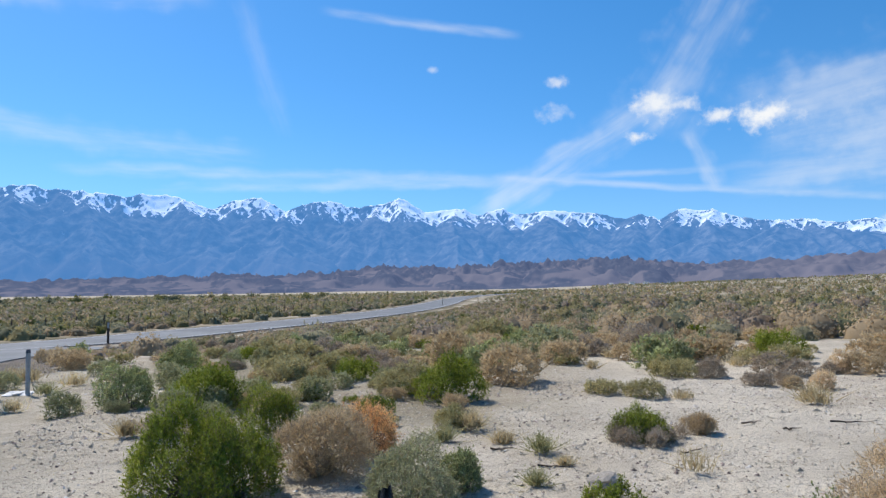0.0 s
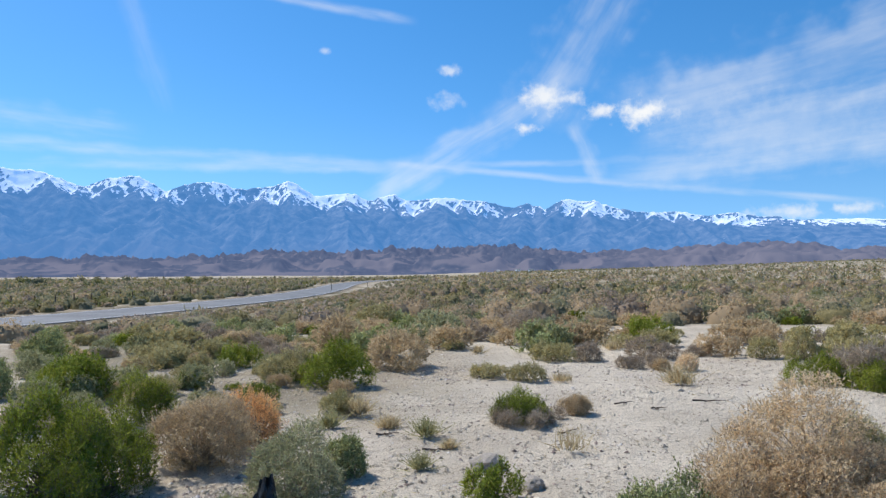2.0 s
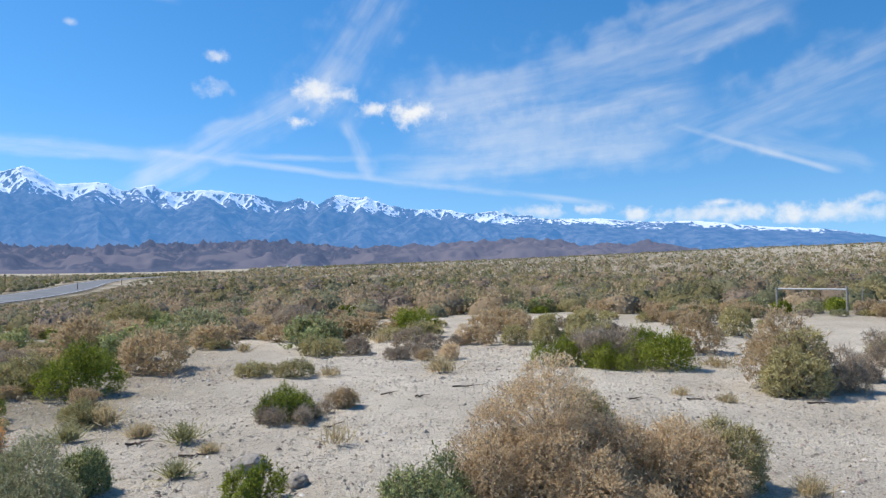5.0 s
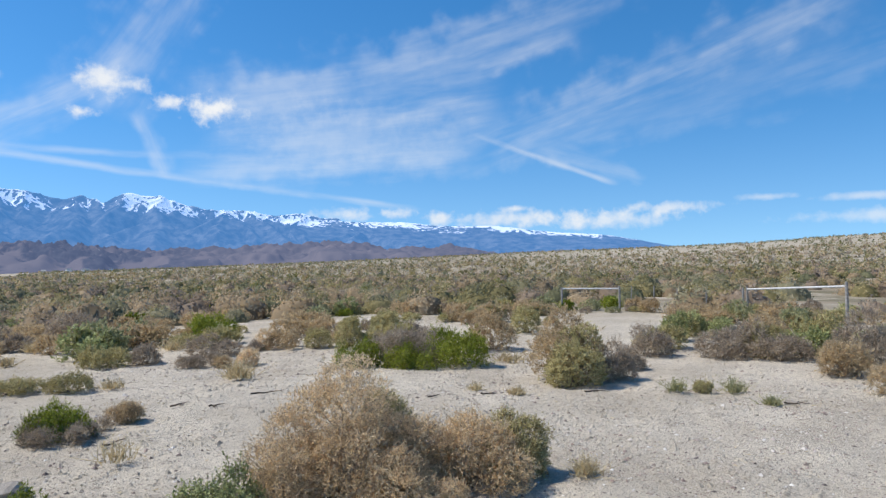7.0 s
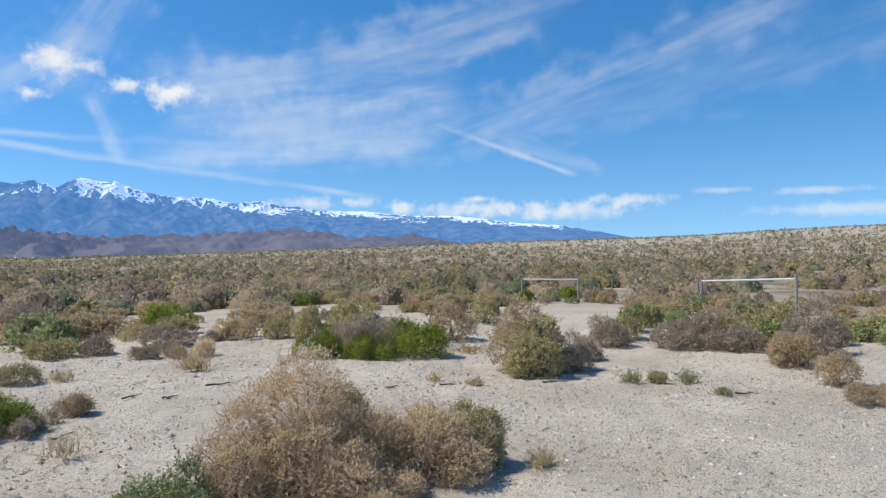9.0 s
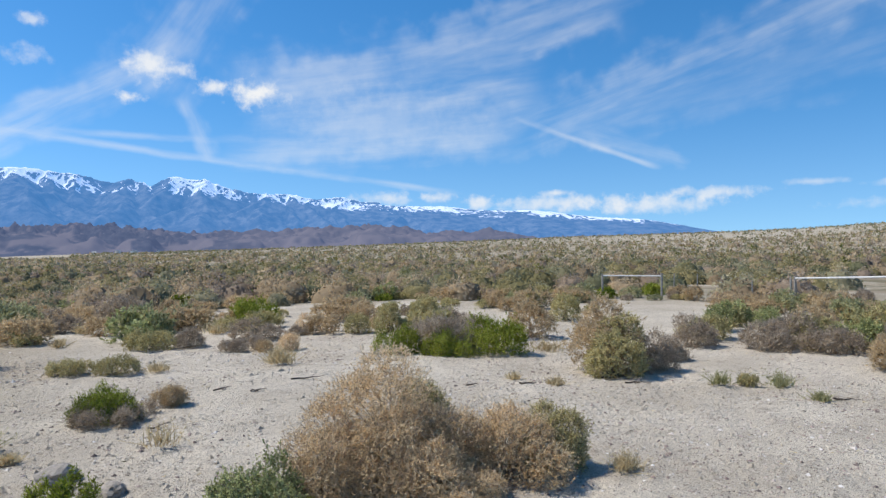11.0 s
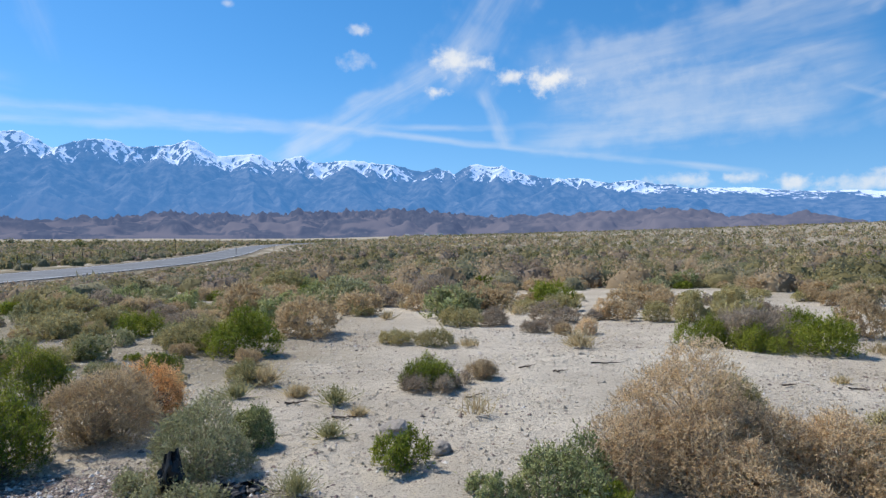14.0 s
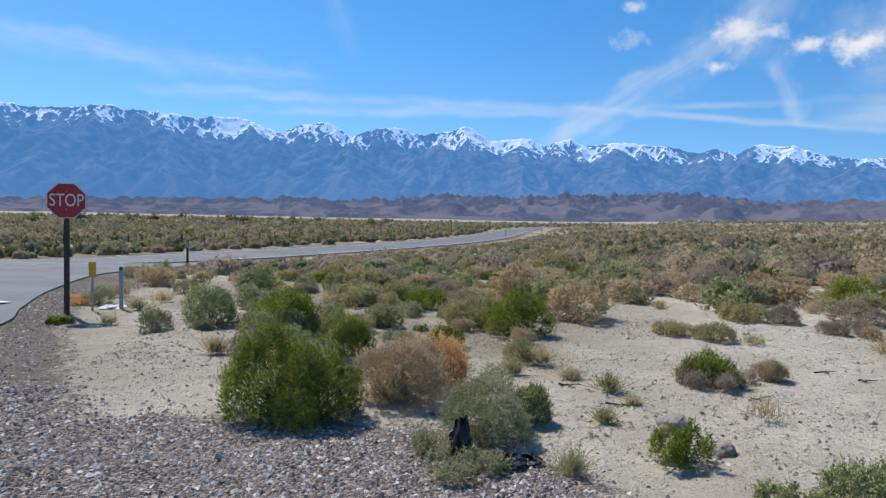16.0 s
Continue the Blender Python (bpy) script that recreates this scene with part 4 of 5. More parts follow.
tuft("dry", 4.67, 3.20, 0.34, 0.14)
tuft("dry", 6.85, 5.77, 0.32, 0.10)
tuft("dry", 6.75, 6.39, 0.30, 0.11)
shrub("grey", 9.73, 5.91, 0.54, 0.41)
shrub("grey", 11.73, 5.34, 0.90, 0.42)
shrub("olive", 12.52, 5.06, 1.00, 0.62)
shrub("tan", 13.56, 5.41, 0.90, 0.72)
shrub("olive", 13.08, 4.33, 1.10, 0.66)
shrub("grey", 12.05, 4.44, 0.90, 0.45)
shrub("olive", 12.30, 6.80, 1.00, 0.50)
shrub("sage", 15.75, 7.25, 0.80, 0.40)
shrub("olive", 14.70, 7.57, 0.90, 0.55)
shrub("tan", 10.84, 3.24, 0.80, 0.55)
shrub("grey", 12.26, 3.28, 1.00, 0.70)
shrub("green", -6.93, 9.92, 0.50, 0.07)
tuft("dry", -8.64, 13.98, 0.50, 0.26)
tuft("dry", -7.99, 13.52, 0.55, 0.30)
tuft("greenish", -6.59, 11.63, 0.36, 0.22)
tuft("dry", -6.70, 12.76, 0.50, 0.24)
shrub("pale", -7.04, 14.45, 0.70, 0.36)
tuft("greenish", -5.24, 11.08, 0.34, 0.24)
shrub("tan", -11.0, 19.4, 0.90, 0.30)
shrub("tan", -9.37, 17.39, 0.85, 0.34)
shrub("tan", -8.3, 16.0, 0.75, 0.36)
tuft("dry", -6.1, 9.9, 0.34, 0.20)
shrub("rust", -7.95, 12.05, 0.55, 0.12)
shrub("pale", -7.72, 12.29, 0.62, 0.34)
shrub("pale", -4.55, 9.71, 0.34, 0.16)


# ---------------------------------------------------------------- scrub further out
def open_ground(x, y):
    """True where neither pavement nor its verge lies."""
    near_side = x > np.interp(y, ROAD[:, 1], ROAD[:, 0])
    clear = ROAD_HALF + 1.6 + np.where(near_side, 0.014 * np.hypot(x, y), 0.5)
    return (away_from(ROAD, x, y) > clear) & ~left_of_edge(x, y) & (away_from(EDGE, x, y) > 2.0)


def stature(x, y):
    """Shrubs stay low on the slope between the flat and the highway."""
    d = away_from(ROAD, x, y)
    near_side = x > np.interp(y, ROAD[:, 1], ROAD[:, 0])
    return np.where(near_side, 0.18 + 0.82 * step(5, 24, d), 0.8)


def bare_patch(x, y):
    """High where the sand lies open between the shrubs."""
    b, r = np.degrees(np.arctan2(x, y)), np.hypot(x, y)
    return fbm(x * 0.16, y * 0.16, 61, 3) + 0.012 * step(45, 58, b) * (1 - step(38, 55, r))


def scatter(count, r0, r1, b0, b1, bare=0.55):
    r = np.sqrt(rng.uniform(r0 * r0, r1 * r1, count))
    b = np.radians(rng.uniform(b0, b1, count))
    x, y = np.sin(b) * r, np.cos(b) * r
    deg_b = np.degrees(b)
    trodden = ((deg_b > 50.5) & (deg_b < 60) & (r > 20.3) & (r < 22.6)) | ((deg_b > 65) & (deg_b < 76) & (r > 16.3) & (r < 18.6))   # bare strip along the fence
    ok = open_ground(x, y) & (bare_patch(x, y) < bare) & ~trodden
    return x[ok], y[ok]


KINDS = ("olive", "tan", "green", "grey", "pale", "sage")
ODDS = np.array([0.29, 0.36, 0.05, 0.14, 0.10, 0.06])
stock = {k: [make_shrub(k, 1.2, 0.58, 2300, 0.020) for _ in range(2)] for k in KINDS}
used = set()
xs, ys = scatter(640, 14.0, 27, -36, 86, 0.62)
for x, y in list(zip(xs, ys))[:280]:
    kind = KINDS[int(rng.choice(len(KINDS), p=ODDS))]
    j = int(rng.integers(0, 2))
    size = rng.uniform(0.6, 1.2) * (0.15 + 0.85 * float(stature(np.array([x]), np.array([y]))[0]))
    m = pose(x, y, z_at(x, y), 0, 0, rng.uniform(0, 360)) @ Matrix.Diagonal((size, size, size * rng.uniform(0.75, 1.1), 1))
    if (kind, j) in used:
        copy_thing(stock[kind][j], m)
    else:
        used.add((kind, j))
        stock[kind][j].matrix_basis = m


near_stock = {k: make_shrub(k, 0.85, 0.42, 3400, 0.0155) for k in KINDS}
used = set()
xs, ys = scatter(320, 8.5, 18, -22, 12, 0.9)
q = (xs < 0.2 + 0.17 * (ys - 8)) & (xs > -0.40 * ys)
for x, y in list(zip(xs[q], ys[q]))[:105]:
    kind = KINDS[int(rng.choice(len(KINDS), p=(0.36, 0.24, 0.17, 0.06, 0.12, 0.05)))]
    size = rng.uniform(0.5, 1.08)
    m = pose(x, y, z_at(x, y), 0, 0, rng.uniform(0, 360)) @ Matrix.Diagonal((size, size, size * rng.uniform(0.75, 1.1), 1))
    if kind in used:
        copy_thing(near_stock[kind], m)
    else:
        used.add(kind)
        near_stock[kind].matrix_basis = m
for kind in KINDS:
    if kind not in used:
        near_stock[kind].matrix_basis = pose(-4.0 + KINDS.index(kind) * 0.8, 15.0, z_at(-4.0 + KINDS.index(kind) * 0.8, 15.0))


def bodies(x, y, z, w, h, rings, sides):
    """Lumpy closed domes, the twiggy inside of far shrubs, toned dark later for the shade in there."""
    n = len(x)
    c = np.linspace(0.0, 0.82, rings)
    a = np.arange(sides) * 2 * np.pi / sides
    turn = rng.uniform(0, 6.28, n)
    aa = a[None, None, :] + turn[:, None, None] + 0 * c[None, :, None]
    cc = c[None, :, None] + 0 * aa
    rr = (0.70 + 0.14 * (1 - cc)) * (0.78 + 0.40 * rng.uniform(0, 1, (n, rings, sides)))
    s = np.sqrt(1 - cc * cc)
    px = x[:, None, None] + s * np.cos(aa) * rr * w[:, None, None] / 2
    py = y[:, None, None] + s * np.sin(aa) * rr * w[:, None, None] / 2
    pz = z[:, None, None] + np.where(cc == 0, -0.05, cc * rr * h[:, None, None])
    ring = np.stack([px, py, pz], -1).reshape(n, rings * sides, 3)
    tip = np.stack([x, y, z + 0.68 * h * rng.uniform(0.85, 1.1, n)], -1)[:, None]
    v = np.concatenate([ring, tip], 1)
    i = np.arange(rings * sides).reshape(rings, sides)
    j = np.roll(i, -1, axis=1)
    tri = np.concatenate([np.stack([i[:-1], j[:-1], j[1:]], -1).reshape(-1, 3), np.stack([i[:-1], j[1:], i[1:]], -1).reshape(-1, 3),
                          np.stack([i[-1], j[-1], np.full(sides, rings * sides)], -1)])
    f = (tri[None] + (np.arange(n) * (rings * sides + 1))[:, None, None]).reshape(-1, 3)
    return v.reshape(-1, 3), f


def scrub_stuff(name, x, y, w, h, per, kind, label):
    """Many far shrubs in one mesh: each a rounded body under a rough coat of leaf clumps."""
    n = len(x)
    z = ground_height(x, y)
    k = np.repeat(np.arange(n), per)
    m = len(k)
    a, c = rng.uniform(0, 2 * np.pi, m), rng.uniform(0.0, 1, m)
    s = np.sqrt(1 - c * c)
    reach = rng.uniform(0.80, 1.0, m) * (0.74 + 0.40 * lattice(a * 1.3 + k * 7.1, c * 2.5 + k * 3.3, 71))
    start = np.stack([x[k] + s * np.cos(a) * reach * w[k] / 2, y[k] + s * np.sin(a) * reach * w[k] / 2, z[k] + c * reach * h[k]], -1)
    bulge = np.stack([s * np.cos(a), s * np.sin(a), c * 1.2 + 0.05], -1)
    facing = unit(bulge) + rng.normal(scale=0.24, size=(m, 3))
    way = unit(np.cross(facing, rng.normal(size=(m, 3))) + 0.5 * bulge + np.array([0, 0, 0.3]))
    L = np.sqrt(w[k] * h[k]) * rng.uniform(0.6, 1.3, m) * 2.0 / math.sqrt(per)
    v, f = blades(start - way * (L * 0.5)[:, None], way, L, L * rng.uniform(0.35, 0.65, m), facing)
    tone, leaves = rng.uniform(0, 1, n), len(f)
    tones = np.repeat(tone[k], 3)
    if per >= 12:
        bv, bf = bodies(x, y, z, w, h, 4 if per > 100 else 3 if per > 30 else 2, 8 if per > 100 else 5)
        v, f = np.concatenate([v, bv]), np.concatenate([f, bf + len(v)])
        # bodies coloured darker than their leaves: shade painted into the gaps between blades
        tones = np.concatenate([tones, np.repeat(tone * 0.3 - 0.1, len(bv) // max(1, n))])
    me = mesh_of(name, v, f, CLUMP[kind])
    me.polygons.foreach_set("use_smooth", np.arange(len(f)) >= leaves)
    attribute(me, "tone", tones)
    return tagged(new(name, me), label, "scrub", kind="stuff")


FAR_ODDS = np.array([0.31, 0.31, 0.02, 0.13, 0.12, 0.11])


def band(r0, r1, count, per, w0, w1, bare, odds=FAR_ODDS, b0=-40, b1=88):
    x, y = scatter(count, r0, r1, b0, b1, bare)
    pick = rng.choice(len(KINDS), size=len(x), p=odds)
    for i, kind in enumerate(KINDS):
        q = pick == i
        w = rng.uniform(w0, w1, q.sum()) * stature(x[q], y[q])
        scrub_stuff("desert_scrub", x[q], y[q], w, w * rng.uniform(0.44, 0.66, q.sum()), per, kind, "distant low desert scrub in " + {"olive": "olive", "tan": "tan", "green": "green", "grey": "grey", "pale": "grey-green", "sage": "dark green"}[kind])


GREENER = np.array([0.28, 0.12, 0.14, 0.06, 0.12, 0.28])
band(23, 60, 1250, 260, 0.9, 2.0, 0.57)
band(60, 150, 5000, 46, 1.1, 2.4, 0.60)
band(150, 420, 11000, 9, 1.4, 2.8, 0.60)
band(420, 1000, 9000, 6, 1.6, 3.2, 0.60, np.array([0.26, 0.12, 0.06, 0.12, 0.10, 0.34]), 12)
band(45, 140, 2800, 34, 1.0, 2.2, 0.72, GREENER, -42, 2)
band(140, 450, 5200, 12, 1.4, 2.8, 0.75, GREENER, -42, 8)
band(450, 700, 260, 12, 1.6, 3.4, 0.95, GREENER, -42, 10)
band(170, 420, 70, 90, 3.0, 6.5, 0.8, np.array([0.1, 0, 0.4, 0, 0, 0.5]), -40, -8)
r, b = rng.uniform(1120, 1180, 90), np.radians(rng.uniform(14, 27, 90))
scrub_stuff("far_woods", np.sin(b) * r, np.cos(b) * r, rng.uniform(8, 18, 90), rng.uniform(2.5, 5, 90), 60, "sage", "dark line of far trees across the valley")
x, y = scatter(9500, 16, 130, -34, 6, 0.95)
d = away_from(ROAD, x, y)
q = (x > np.interp(y, ROAD[:, 1], ROAD[:, 0])) & (d < 19) & (rng.uniform(0, 1, len(x)) < 0.8)
x, y = x[q], y[q]
pick = rng.choice(4, size=len(x), p=(0.45, 0.2, 0.25, 0.1))
for i, kind in enumerate(("tan", "grey", "olive", "pale")):
    w = rng.uniform(0.35, 0.9, (pick == i).sum())
    scrub_stuff("verge_scrub", x[pick == i], y[pick == i], w, w * rng.uniform(0.25, 0.42, len(w)), 26, kind, "low dry weeds on the highway verge")

# ---------------------------------------------------------------- litter and stones
def litter(name, count, r0, r1, size, mat, label):
    """Bits of dead twig and leaf lying flat, gathered in drifts."""
    r, b = np.sqrt(rng.uniform(r0 * r0, r1 * r1, count)), np.radians(rng.uniform(-34, 88, count))
    x, y = np.sin(b) * r, np.cos(b) * r
    q = open_ground(x, y) & (fbm(x * 0.7, y * 0.7, 83, 4) + rng.normal(scale=0.05, size=count) > 0.50)
    x, y = x[q], y[q]
    n = len(x)
    a = rng.uniform(0, 2 * np.pi, n)
    way = unit(np.stack([np.cos(a), np.sin(a), rng.uniform(-0.1, 0.3, n)], -1))
    L = size * rng.uniform(0.4, 1.6, n) ** 1.5
    v, f = blades(np.stack([x, y, ground_height(x, y) + 0.006], -1), way, L, np.maximum(0.004, L * rng.uniform(0.06, 0.2, n)))
    return tagged(new(name, mesh_of(name, v, f, mat)), label, "litter", kind="stuff")


litter("twig_litter", 7000, 3.0, 16.0, 0.04, TWIG, "dark scraps of dead twig scattered on the sand")
litter("straw_litter", 6000, 3.0, 16.0, 0.045, LEAF["grass"], "pale scraps of dry grass scattered on the sand")


def stones(name, x, y, size, label, mat=STONE):
    """Loose stones, each an uneven lump half sunk in the ground."""
    n = len(x)
    base = np.array([(1, 0, -0.2), (0, 1, -0.2), (-1, 0, -0.2), (0, -1, -0.2), (0, 0, 0.8)], float)
    v = base[None] * rng.uniform(0.6, 1.25, (n, 5, 1)) + rng.normal(scale=0.16, size=(n, 5, 3))
    t = rng.uniform(0, 2 * np.pi, n)
    c, s = np.cos(t)[:, None], np.sin(t)[:, None]
    v = np.stack([v[..., 0] * c - v[..., 1] * s, v[..., 0] * s + v[..., 1] * c, v[..., 2] * 0.65], -1) * size[:, None, None]
    v += np.stack([x, y, ground_height(x, y) + 0.12 * size], -1)[:, None, :]
    tri = np.array([(0, 1, 4), (1, 2, 4), (2, 3, 4), (3, 0, 4)])
    f = (tri[None] + (np.arange(n) * 5)[:, None, None]).reshape(-1, 3)
    return tagged(new(name, mesh_of(name, v.reshape(-1, 3), f, mat)), label, "stones", kind="stuff")


x, y = rng.uniform(-5.2, 1.4, 29000), rng.uniform(2.3, 6.3, 29000)
q = gravel_at(x, y) + rng.normal(scale=0.18, size=len(x)) > 0.55
stones("gravel", x[q], y[q], 0.007 + 0.025 * rng.uniform(0, 1, q.sum()) ** 2.6, "coarse grey and brown gravel heaped on the shoulder")
x, y = rng.uniform(-10.0, -3.0, 17000), rng.uniform(3.0, 16.0, 17000)
q = (gravel_at(x, y) + rng.normal(scale=0.2, size=len(x)) > 0.6) & ~left_of_edge(x + 0.1, y)
stones("shoulder_gravel", x[q], y[q], rng.uniform(0.012, 0.028, q.sum()), "grey road gravel along the pavement edge")
x, y = rng.uniform(-6.0, -1.2, 2600), rng.uniform(4.8, 10.5, 2600)
q = open_ground(x, y) & (fbm(x * 0.9, y * 0.9, 131, 3) - 0.05 * (y - 5) + rng.normal(scale=0.08, size=len(x)) > 0.38)
stones("stone_chips", x[q], y[q], 0.006 + 0.022 * rng.uniform(0, 1, q.sum()) ** 2.5, "pale stone chips strewn over the sand by the road")
r, b = np.sqrt(rng.uniform(7, 200, 44000)), np.radians(rng.uniform(-34, 88, 44000))
x, y = np.sin(b) * r, np.cos(b) * r
q = open_ground(x, y) & (fbm(x * 0.8, y * 0.8, 95, 4) + rng.normal(scale=0.12, size=len(x)) > 0.42)
stones("pebbles", x[q], y[q], 0.004 + 0.007 * rng.uniform(0, 1, q.sum()) + 0.022 * rng.uniform(0, 1, q.sum()) ** 9, "scattered small pebbles on the sand")
r, b = np.sqrt(rng.uniform(8, 170, 26000)), np.radians(rng.uniform(-34, 88, 26000))
x, y = np.sin(b) * r, np.cos(b) * r
q = open_ground(x, y) & (fbm(x * 0.9, y * 0.9, 91, 4) + rng.normal(scale=0.06, size=len(x)) > 0.48)
stones("sand_clods", x[q], y[q], np.abs(rng.normal(scale=0.014, size=q.sum())) + 0.006, "crumbly clods of pale sand", SAND)

x, y = rng.uniform(3.6, 10.5, 9000), rng.uniform(-0.6, 4.4, 9000)
q = np.hypot((x - 6.8) / 3.6, (y - 1.4) / 2.6) + rng.normal(scale=0.15, size=len(x)) < 0.95
stones("fine_gravel", x[q], y[q], 0.004 + 0.010 * rng.uniform(0, 1, q.sum()) ** 1.8, "fine loose gravel spread on the sand")
x, y = rng.uniform(-6.3, 0.5, 12000), rng.uniform(-2.5, 2.5, 12000)
q = (gravel_at(x, y) + rng.normal(scale=0.18, size=len(x)) > 0.55) & ~left_of_edge(x - 0.1, y)
stones("loose_gravel", x[q], y[q], 0.009 + 0.026 * rng.uniform(0, 1, q.sum()) ** 2.0, "loose grey and brown gravel on the shoulder")

# ---------------------------------------------------------------- roadside signs and posts
RED = plain("faded_red_sign_paint", (0.36, 0.022, 0.028), (0.42, 0.035, 0.038), 6, 0.55)
WHITE = plain("white_reflective_sheet", (0.70, 0.69, 0.66), (0.80, 0.79, 0.76), 10, 0.5)
RUSTED = plain("dark_brown_weathered_post", (0.045, 0.032, 0.026), (0.085, 0.062, 0.05), 14, 0.85)
STEEL = plain("dull_galvanised_steel", (0.30, 0.31, 0.31), (0.42, 0.43, 0.43), 18, 0.55, 0.6)
GREYPOST = plain("grey_plastic_marker", (0.30, 0.30, 0.29), (0.42, 0.42, 0.40), 14, 0.7)
PALEBAND = plain("dull_pale_reflective_band", (0.33, 0.325, 0.31), (0.42, 0.41, 0.39), 12, 0.7)
YELLOW = plain("amber_yellow_reflector", (0.62, 0.32, 0.02), (0.72, 0.40, 0.03), 9, 0.5)
DARKCAP = plain("dark_grey_cap", (0.06, 0.06, 0.07), (0.11, 0.11, 0.12), 12, 0.7)
WOOD = plain("silvered_fence_wood", (0.20, 0.185, 0.165), (0.36, 0.335, 0.30), 20, 0.9)
RAIL = plain("pale_weathered_rail", (0.52, 0.51, 0.49), (0.68, 0.67, 0.64), 12, 0.6)
BLACK = plain("black_plastic_sheet", (0.008, 0.008, 0.009), (0.03, 0.03, 0.031), 9, 0.5)


def plate(points, thick, at, turn):
    """A flat plate of a given outline (x across, z up), with real thickness."""
    bm = bmesh.new()
    m = Matrix.Translation(at) @ turn
    face = bm.faces.new([bm.verts.new(m @ Vector((x, 0, z))) for x, z in points])
    made = bmesh.ops.extrude_face_region(bm, geom=[face])
    move = (m.to_3x3() @ Vector((0, thick, 0)))
    bmesh.ops.translate(bm, vec=move, verts=[v for v in made["geom"] if isinstance(v, bmesh.types.BMVert)])
    bmesh.ops.recalc_face_normals(bm, faces=bm.faces[:])
    return bm


def octagon(r):
    return [(r * math.cos(math.pi / 8 + k * math.pi / 4), r * math.sin(math.pi / 8 + k * math.pi / 4)) for k in range(8)]


sx, sy = -7.38, 10.80
sz = z_at(sx, sy)
stop = tagged(new("stop_sign"), "red octagonal stop sign on a dark brown post", "traffic sign")
stop.matrix_basis = pose(sx, sy, sz, 0, 0, 32)
part("post", box((0.085, 0.085, 2.25), (0, 0.055, 1.02), 0.006), RUSTED, stop)
board = part("sign_board", plate(octagon(0.313), 0.004, (0, 0, 1.90), Matrix()), WHITE, stop, "white-edged octagonal board")
part("red_face", plate(octagon(0.300), 0.003, (0, -0.0045, 1.90), Matrix()), RED, board, "red octagonal face")
for dz in (0.15, -0.15):
    part("bolt", rod(0.011, 0.009, (0, -0.002, 1.90 + dz), (0, -0.013, 1.90 + dz), 8), STEEL, board)
font = bpy.data.curves.new("lettering", "FONT")
font.body, font.size, font.align_x, font.align_y, font.extrude = "STOP", 0.265, "CENTER", "CENTER", 0.001
tmp = new("lettering_curve", font)
letters = bpy.data.meshes.new_from_object(tmp.evaluated_get(bpy.context.evaluated_depsgraph_get()))
bpy.data.objects.remove(tmp)
letters.materials.append(WHITE)
word = new("lettering", letters)
word.parent = board
word.matrix_basis = pose(0, -0.008, 1.90, 90, 0, 0) @ Matrix.Diagonal((0.80, 1.12, 1, 1))
tagged(word, "white letters reading STOP")

yx, yy = -7.28, 11.36
marker = tagged(new("object_marker"), "amber yellow marker plate on a thin steel post", "road marker")
marker.matrix_basis = pose(yx, yy, z_at(yx, yy), 0, 0, 30)
part("post", box((0.035, 0.02, 0.80), (0, 0, 0.36), 0.003), STEEL, marker)
part("plate", box((0.115, 0.012, 0.27), (0, -0.018, 0.72), 0.004), YELLOW, marker, "amber reflective plate")

gx0, gy0 = -6.95, 11.70
bollard = tagged(new("marker_post"), "grey round marker post with a dark cap", "road marker")
bollard.matrix_basis = pose(gx0, gy0, z_at(gx0, gy0))
part("tube", rod(0.036, 0.036, (0, 0, -0.1), (0, 0, 0.69), 16), GREYPOST, bollard)
part("band", rod(0.0385, 0.0385, (0, 0, 0.50), (0, 0, 0.66), 16), PALEBAND, bollard, "white reflective band")
part("cap", rod(0.041, 0.030, (0, 0, 0.69), (0, 0, 0.755), 16, 0.006), DARKCAP, bollard)


def delineator(x, y, h):
    d = tagged(new("delineator"), "slim dark roadside delineator with a pale reflector", "road marker", "delineators along the highway")
    d.matrix_basis = pose(x, y, z_at(x, y), 0, 0, 25)
    part("post", box((0.09, 0.03, h + 0.1), (0, 0, h / 2 - 0.05), 0.006), RUSTED, d)
    part("reflector", box((0.075, 0.012, 0.22), (0, -0.022, h - 0.14), 0.004), PALEBAND, d)
    return d


delineator(-12.87, 26.8, 1.12)
delineator(-0.1, 114.0, 1.2)
delineator(-9.6, 121.0, 2.6)
delineator(7.5, 150.0, 1.2)

# ---------------------------------------------------------------- wire fence
def fence_brace(ax, ay, bx, by, h, far_h, double):
    """Two stout posts joined by a pipe rail at the top."""
    f = tagged(new("fence_brace"), "grey fence posts joined by a pale top rail", "fence", "braces of the wire fence")
    za, zb = z_at(ax, ay), z_at(bx, by)
    part("post", rod(0.038, 0.034, (ax, ay, za - 0.1), (ax, ay, za + h), 10, 0.008), WOOD, f)
    part("post", rod(0.038, 0.034, (bx, by, zb - 0.1), (bx, by, zb + far_h), 10, 0.008), WOOD, f)
    part("rail", rod(0.024, 0.024, (ax, ay, za + h - 0.06), (bx, by, zb + far_h - 0.10), 10), RAIL, f, "pale weathered pipe rail")
    if double:
        part("post", rod(0.034, 0.03, (ax - 0.15, ay + 0.05, za - 0.1), (ax - 0.15, ay + 0.05, za + h - 0.02), 10, 0.008), WOOD, f)
    return f


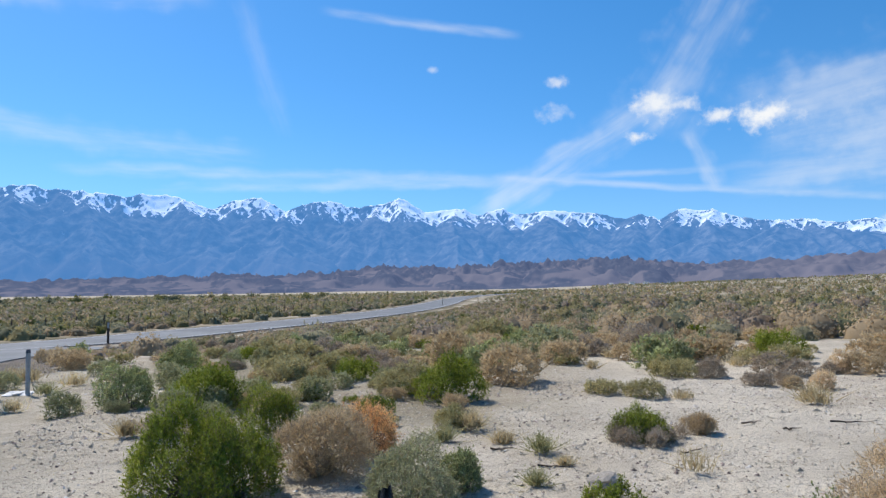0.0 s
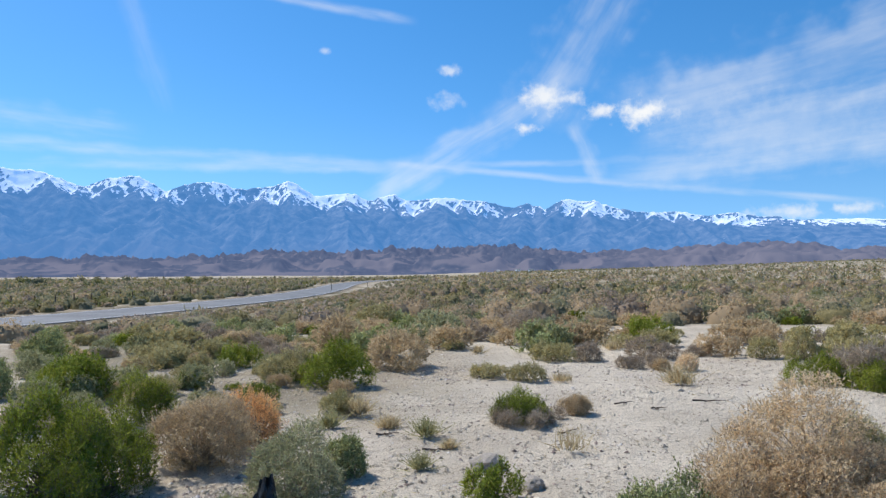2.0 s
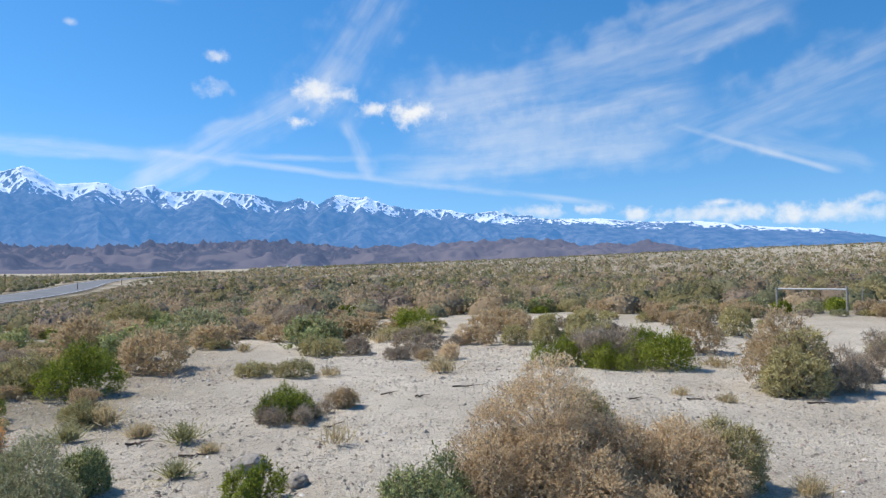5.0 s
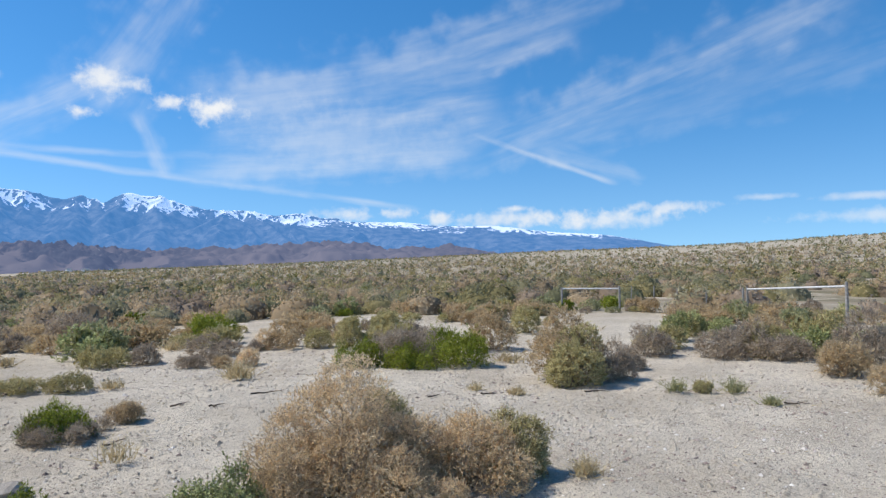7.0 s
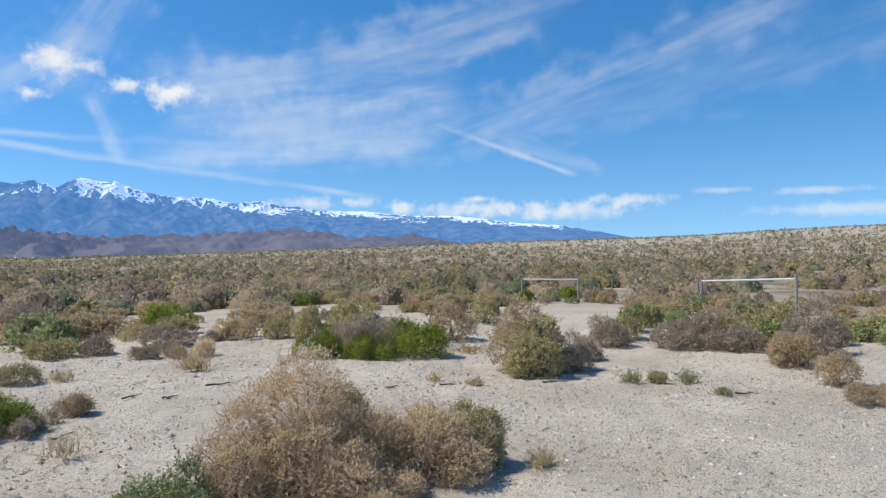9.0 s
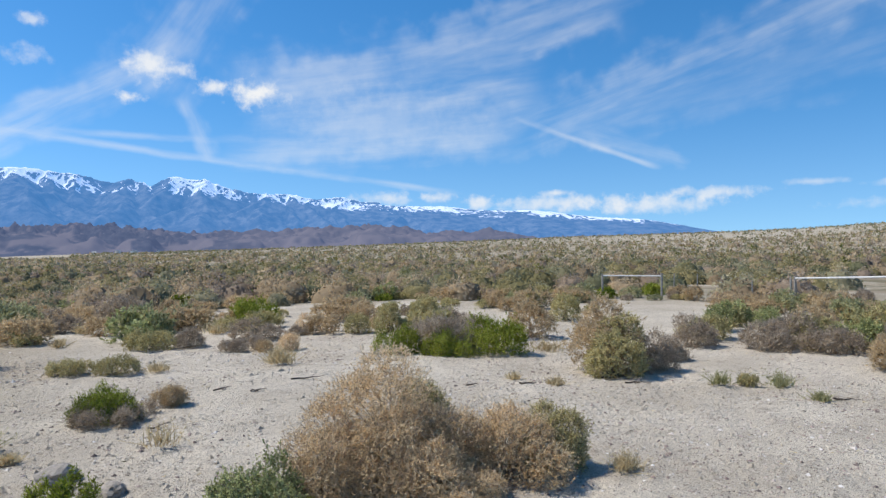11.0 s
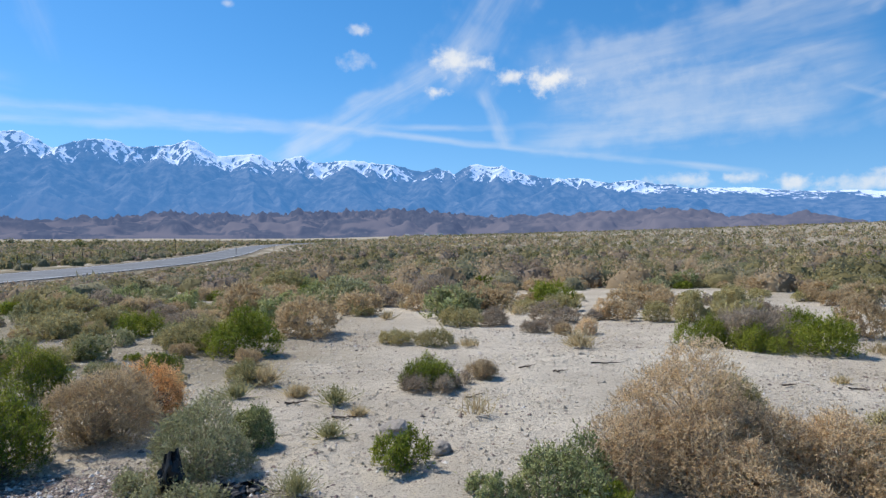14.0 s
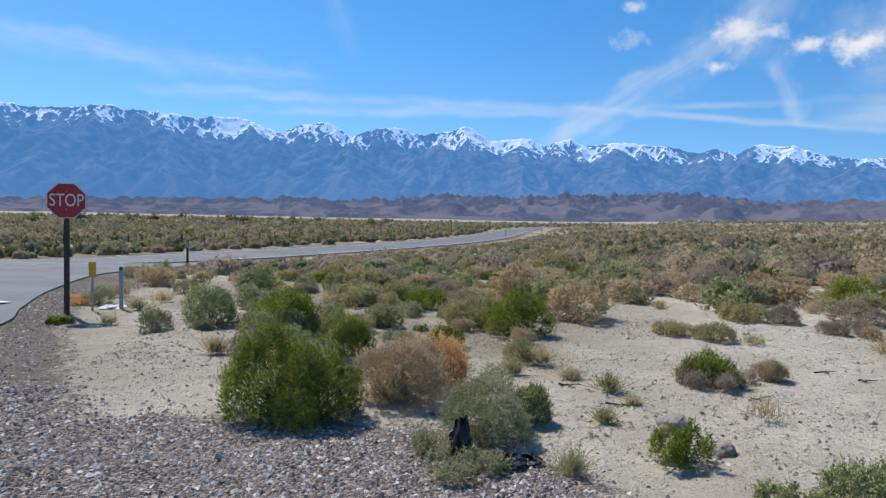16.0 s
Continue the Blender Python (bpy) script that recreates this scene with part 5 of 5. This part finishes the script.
fence_brace(20.15, 15.0, 21.0, 13.2, 0.88, 0.90, False)
fence_brace(19.28, 8.1, 16.96, 4.96, 0.98, 1.17, True)
for x, y, h in ((21.9, 13.3, 0.85), (22.3, 12.65, 0.85), (21.3, 11.2, 0.85), (19.6, 9.4, 0.82)):
    post = tagged(new("fence_post", mesh_of("fence_post", *((lambda b: ([v.co[:] for v in b.verts], [[v.index for v in f.verts] for f in b.faces]))(rod(0.022, 0.018, (0, 0, -0.1), (0, 0, h), 8))), WOOD)),
                  "thin weathered fence post in the sand", "fence post", "posts of the wire fence")
    post.matrix_basis = pose(x, y, z_at(x, y), rng.uniform(-3, 3), rng.uniform(-3, 3), 0)
line = offset(smooth_line(ROAD_LINE, 24), -ROAD_HALF - 6.5)
for x, y in line[(line[:, 1] > 22) & (line[:, 1] < 110)][::2]:
    post = tagged(new("fence_post", mesh_of("fence_post", *((lambda b: ([v.co[:] for v in b.verts], [[v.index for v in f.verts] for f in b.faces]))(rod(0.05, 0.04, (0, 0, -0.1), (0, 0, 1.1), 8))), RUSTED)),
                  "dark fence post beyond the highway", "fence post", "posts beyond the highway")
    post.matrix_basis = pose(x, y, z_at(x, y), rng.uniform(-3, 3), rng.uniform(-3, 3), 0)


def far_house(bearing, distance, w, h, turn):
    b = radians(bearing)
    x, y = math.sin(b) * distance, math.cos(b) * distance
    top = tagged(new("farm_building"), "tiny pale low building far across the valley", "building", "far buildings")
    top.matrix_basis = pose(x, y, z_at(x, y), 0, 0, turn)
    part("wall", box((w, w * 0.6, h + 1.0), (0, 0, h / 2 - 0.5)), WHITE, top)
    roof = bmesh.new()
    pts = [roof.verts.new(p) for p in ((-w * 0.54, -w * 0.34, h), (w * 0.54, -w * 0.34, h), (w * 0.54, w * 0.34, h), (-w * 0.54, w * 0.34, h), (-w * 0.54, 0, h * 1.5), (w * 0.54, 0, h * 1.5))]
    for ids in ((0, 1, 5, 4), (2, 3, 4, 5), (0, 4, 3), (1, 2, 5), (0, 3, 2, 1)):
        roof.faces.new([pts[k] for k in ids])
    part("roof", roof, STEEL, top, "pale metal roof")


for bearing, distance, w, turn in ((15.2, 900, 6, 10), (16.3, 930, 8, 30), (13.6, 980, 5, -20), (18.0, 960, 5, 50)):
    far_house(bearing, distance, w, 3.0, turn)

# ---------------------------------------------------------------- things lying about
def lump(name, size, mat, label, category, x, y, seed, squash=0.6, turn=0.0, fold=0.25):
    """A rock or a crumpled thing: a sphere pushed about by noise."""
    bm = bmesh.new()
    bmesh.ops.create_icosphere(bm, subdivisions=3, radius=1.0)
    for v in bm.verts:
        n = noise.noise(v.co * 1.7 + Vector((seed, 0, 0))) * fold + noise.noise(v.co * 4.5 + Vector((0, seed, 0))) * fold * 0.5
        v.co *= 1 + n
    bmesh.ops.transform(bm, matrix=Matrix.Diagonal((size, size * 0.8, size * squash, 1)), verts=bm.verts)
    me = bpy.data.meshes.new(name)
    bm.to_mesh(me)
    bm.free()
    me.materials.append(mat)
    ob = new(name, me)
    ob.matrix_basis = pose(x, y, z_at(x, y) + size * squash * 0.45, 0, 0, turn)
    return tagged(ob, label, category)


ROCK = plain("pale_grey_rock", (0.25, 0.22, 0.18), (0.40, 0.355, 0.30), 14, 0.9, 0, 0.02)
DEADWOOD = plain("dark_dead_wood", (0.05, 0.038, 0.03), (0.13, 0.10, 0.08), 22, 0.9)
lump("rock", 0.16, ROCK, "flat pale grey rock half sunk in sand", "rock", 1.32, 5.85, 3.0, 0.5, 20)
lump("rock", 0.10, ROCK, "small pale rock beside a green shrub", "rock", 1.55, 5.25, 8.0, 0.6, 70)
lump("white_litter", 0.21, PAINT, "crumpled white plastic lying by the marker", "litter", -7.12, 11.75, 5.0, 0.2, 40, 0.5)


def torn_bag(x, y, w, h, sheets, seed, label):
    """Crumpled plastic: creased, folded sheets bunched round a core."""
    n = 13
    u, v = np.meshgrid(np.linspace(0, 1, n), np.linspace(0, 1, n))
    vs, fs = [], []
    idx = np.arange(n * n).reshape(n, n)
    quad = np.stack([idx[:-1, :-1], idx[:-1, 1:], idx[1:, 1:], idx[1:, :-1]], -1).reshape(-1, 4)
    for k in range(sheets):
        turn = k * 6.283 / sheets
        crease = fbm(u * 5, v * 4, seed + k * 7, 3, True) - 0.55
        a = turn + (u - 0.5) * 2.2 + 0.8 * crease
        rad = 0.5 * w * (0.35 + 0.5 * np.sin(np.pi * np.clip(v, 0.08, 0.9)) + 0.75 * crease)
        z = h * (v * (0.75 + 0.35 * lattice(u * 3, u * 0 + k, seed)) + 0.10 * crease) - 0.01
        vs.append(np.stack([np.cos(a) * rad, np.sin(a) * rad, np.maximum(z, -0.01)], -1).reshape(-1, 3))
        fs.append(quad + k * n * n)
    me = mesh_of("black_bag", np.concatenate(vs), np.concatenate(fs), BLACK)
    ob = new("black_bag", me)
    ob.location = (x, y, z_at(x, y))
    return tagged(ob, label, "litter")


torn_bag(-0.42, 4.86, 0.17, 0.33, 4, 6, "crumpled black plastic bag caught by a shrub")
torn_bag(-0.10, 4.74, 0.30, 0.10, 4, 19, "torn black plastic lying flat among weeds")
torn_bag(0.08, 4.84, 0.20, 0.07, 3, 29, "torn scrap of black plastic on the sand")


def stick(x, y, length, turn, thick=0.02):
    n = 7
    t = np.linspace(-0.5, 0.5, n) * length
    a = radians(turn)
    path = np.stack([t * math.cos(a), t * math.sin(a), 0.012 + 0.02 * rng.uniform(0, 1, n)], -1)
    path[:, :2] += rng.normal(scale=0.03 * length, size=(n, 2))
    twig = np.stack([path, path], 0)
    twig[1] = path[3] + (path - path[3]) @ np.array([(0.4, 0.35, 0), (-0.35, 0.4, 0), (0, 0, 1.5)])
    v, f = tubes(twig, np.array([thick, thick * 0.6]))
    ob = new("dead_stick", mesh_of("dead_stick", v, f, DEADWOOD))
    ob.location = (x, y, z_at(x, y))
    return tagged(ob, "dark dead stick lying on the sand", "stick", "sticks on the sand")


for x, y, length, turn in ((3.62, 8.3, 0.28, 20), (4.74, 8.19, 0.42, -18), (3.9, 7.9, 0.2, -10), (6.01, 6.38, 0.25, 10), (8.5, 3.0, 0.3, -60),
                           (7.7, 5.15, 0.3, -40), (2.4, 6.9, 0.35, 30), (1.0, 6.6, 0.3, -15), (0.6, 7.3, 0.25, 10), (5.2, 7.2, 0.25, -35), (6.6, 6.0, 0.22, -30)):
    stick(x, y, length, turn, 0.014)
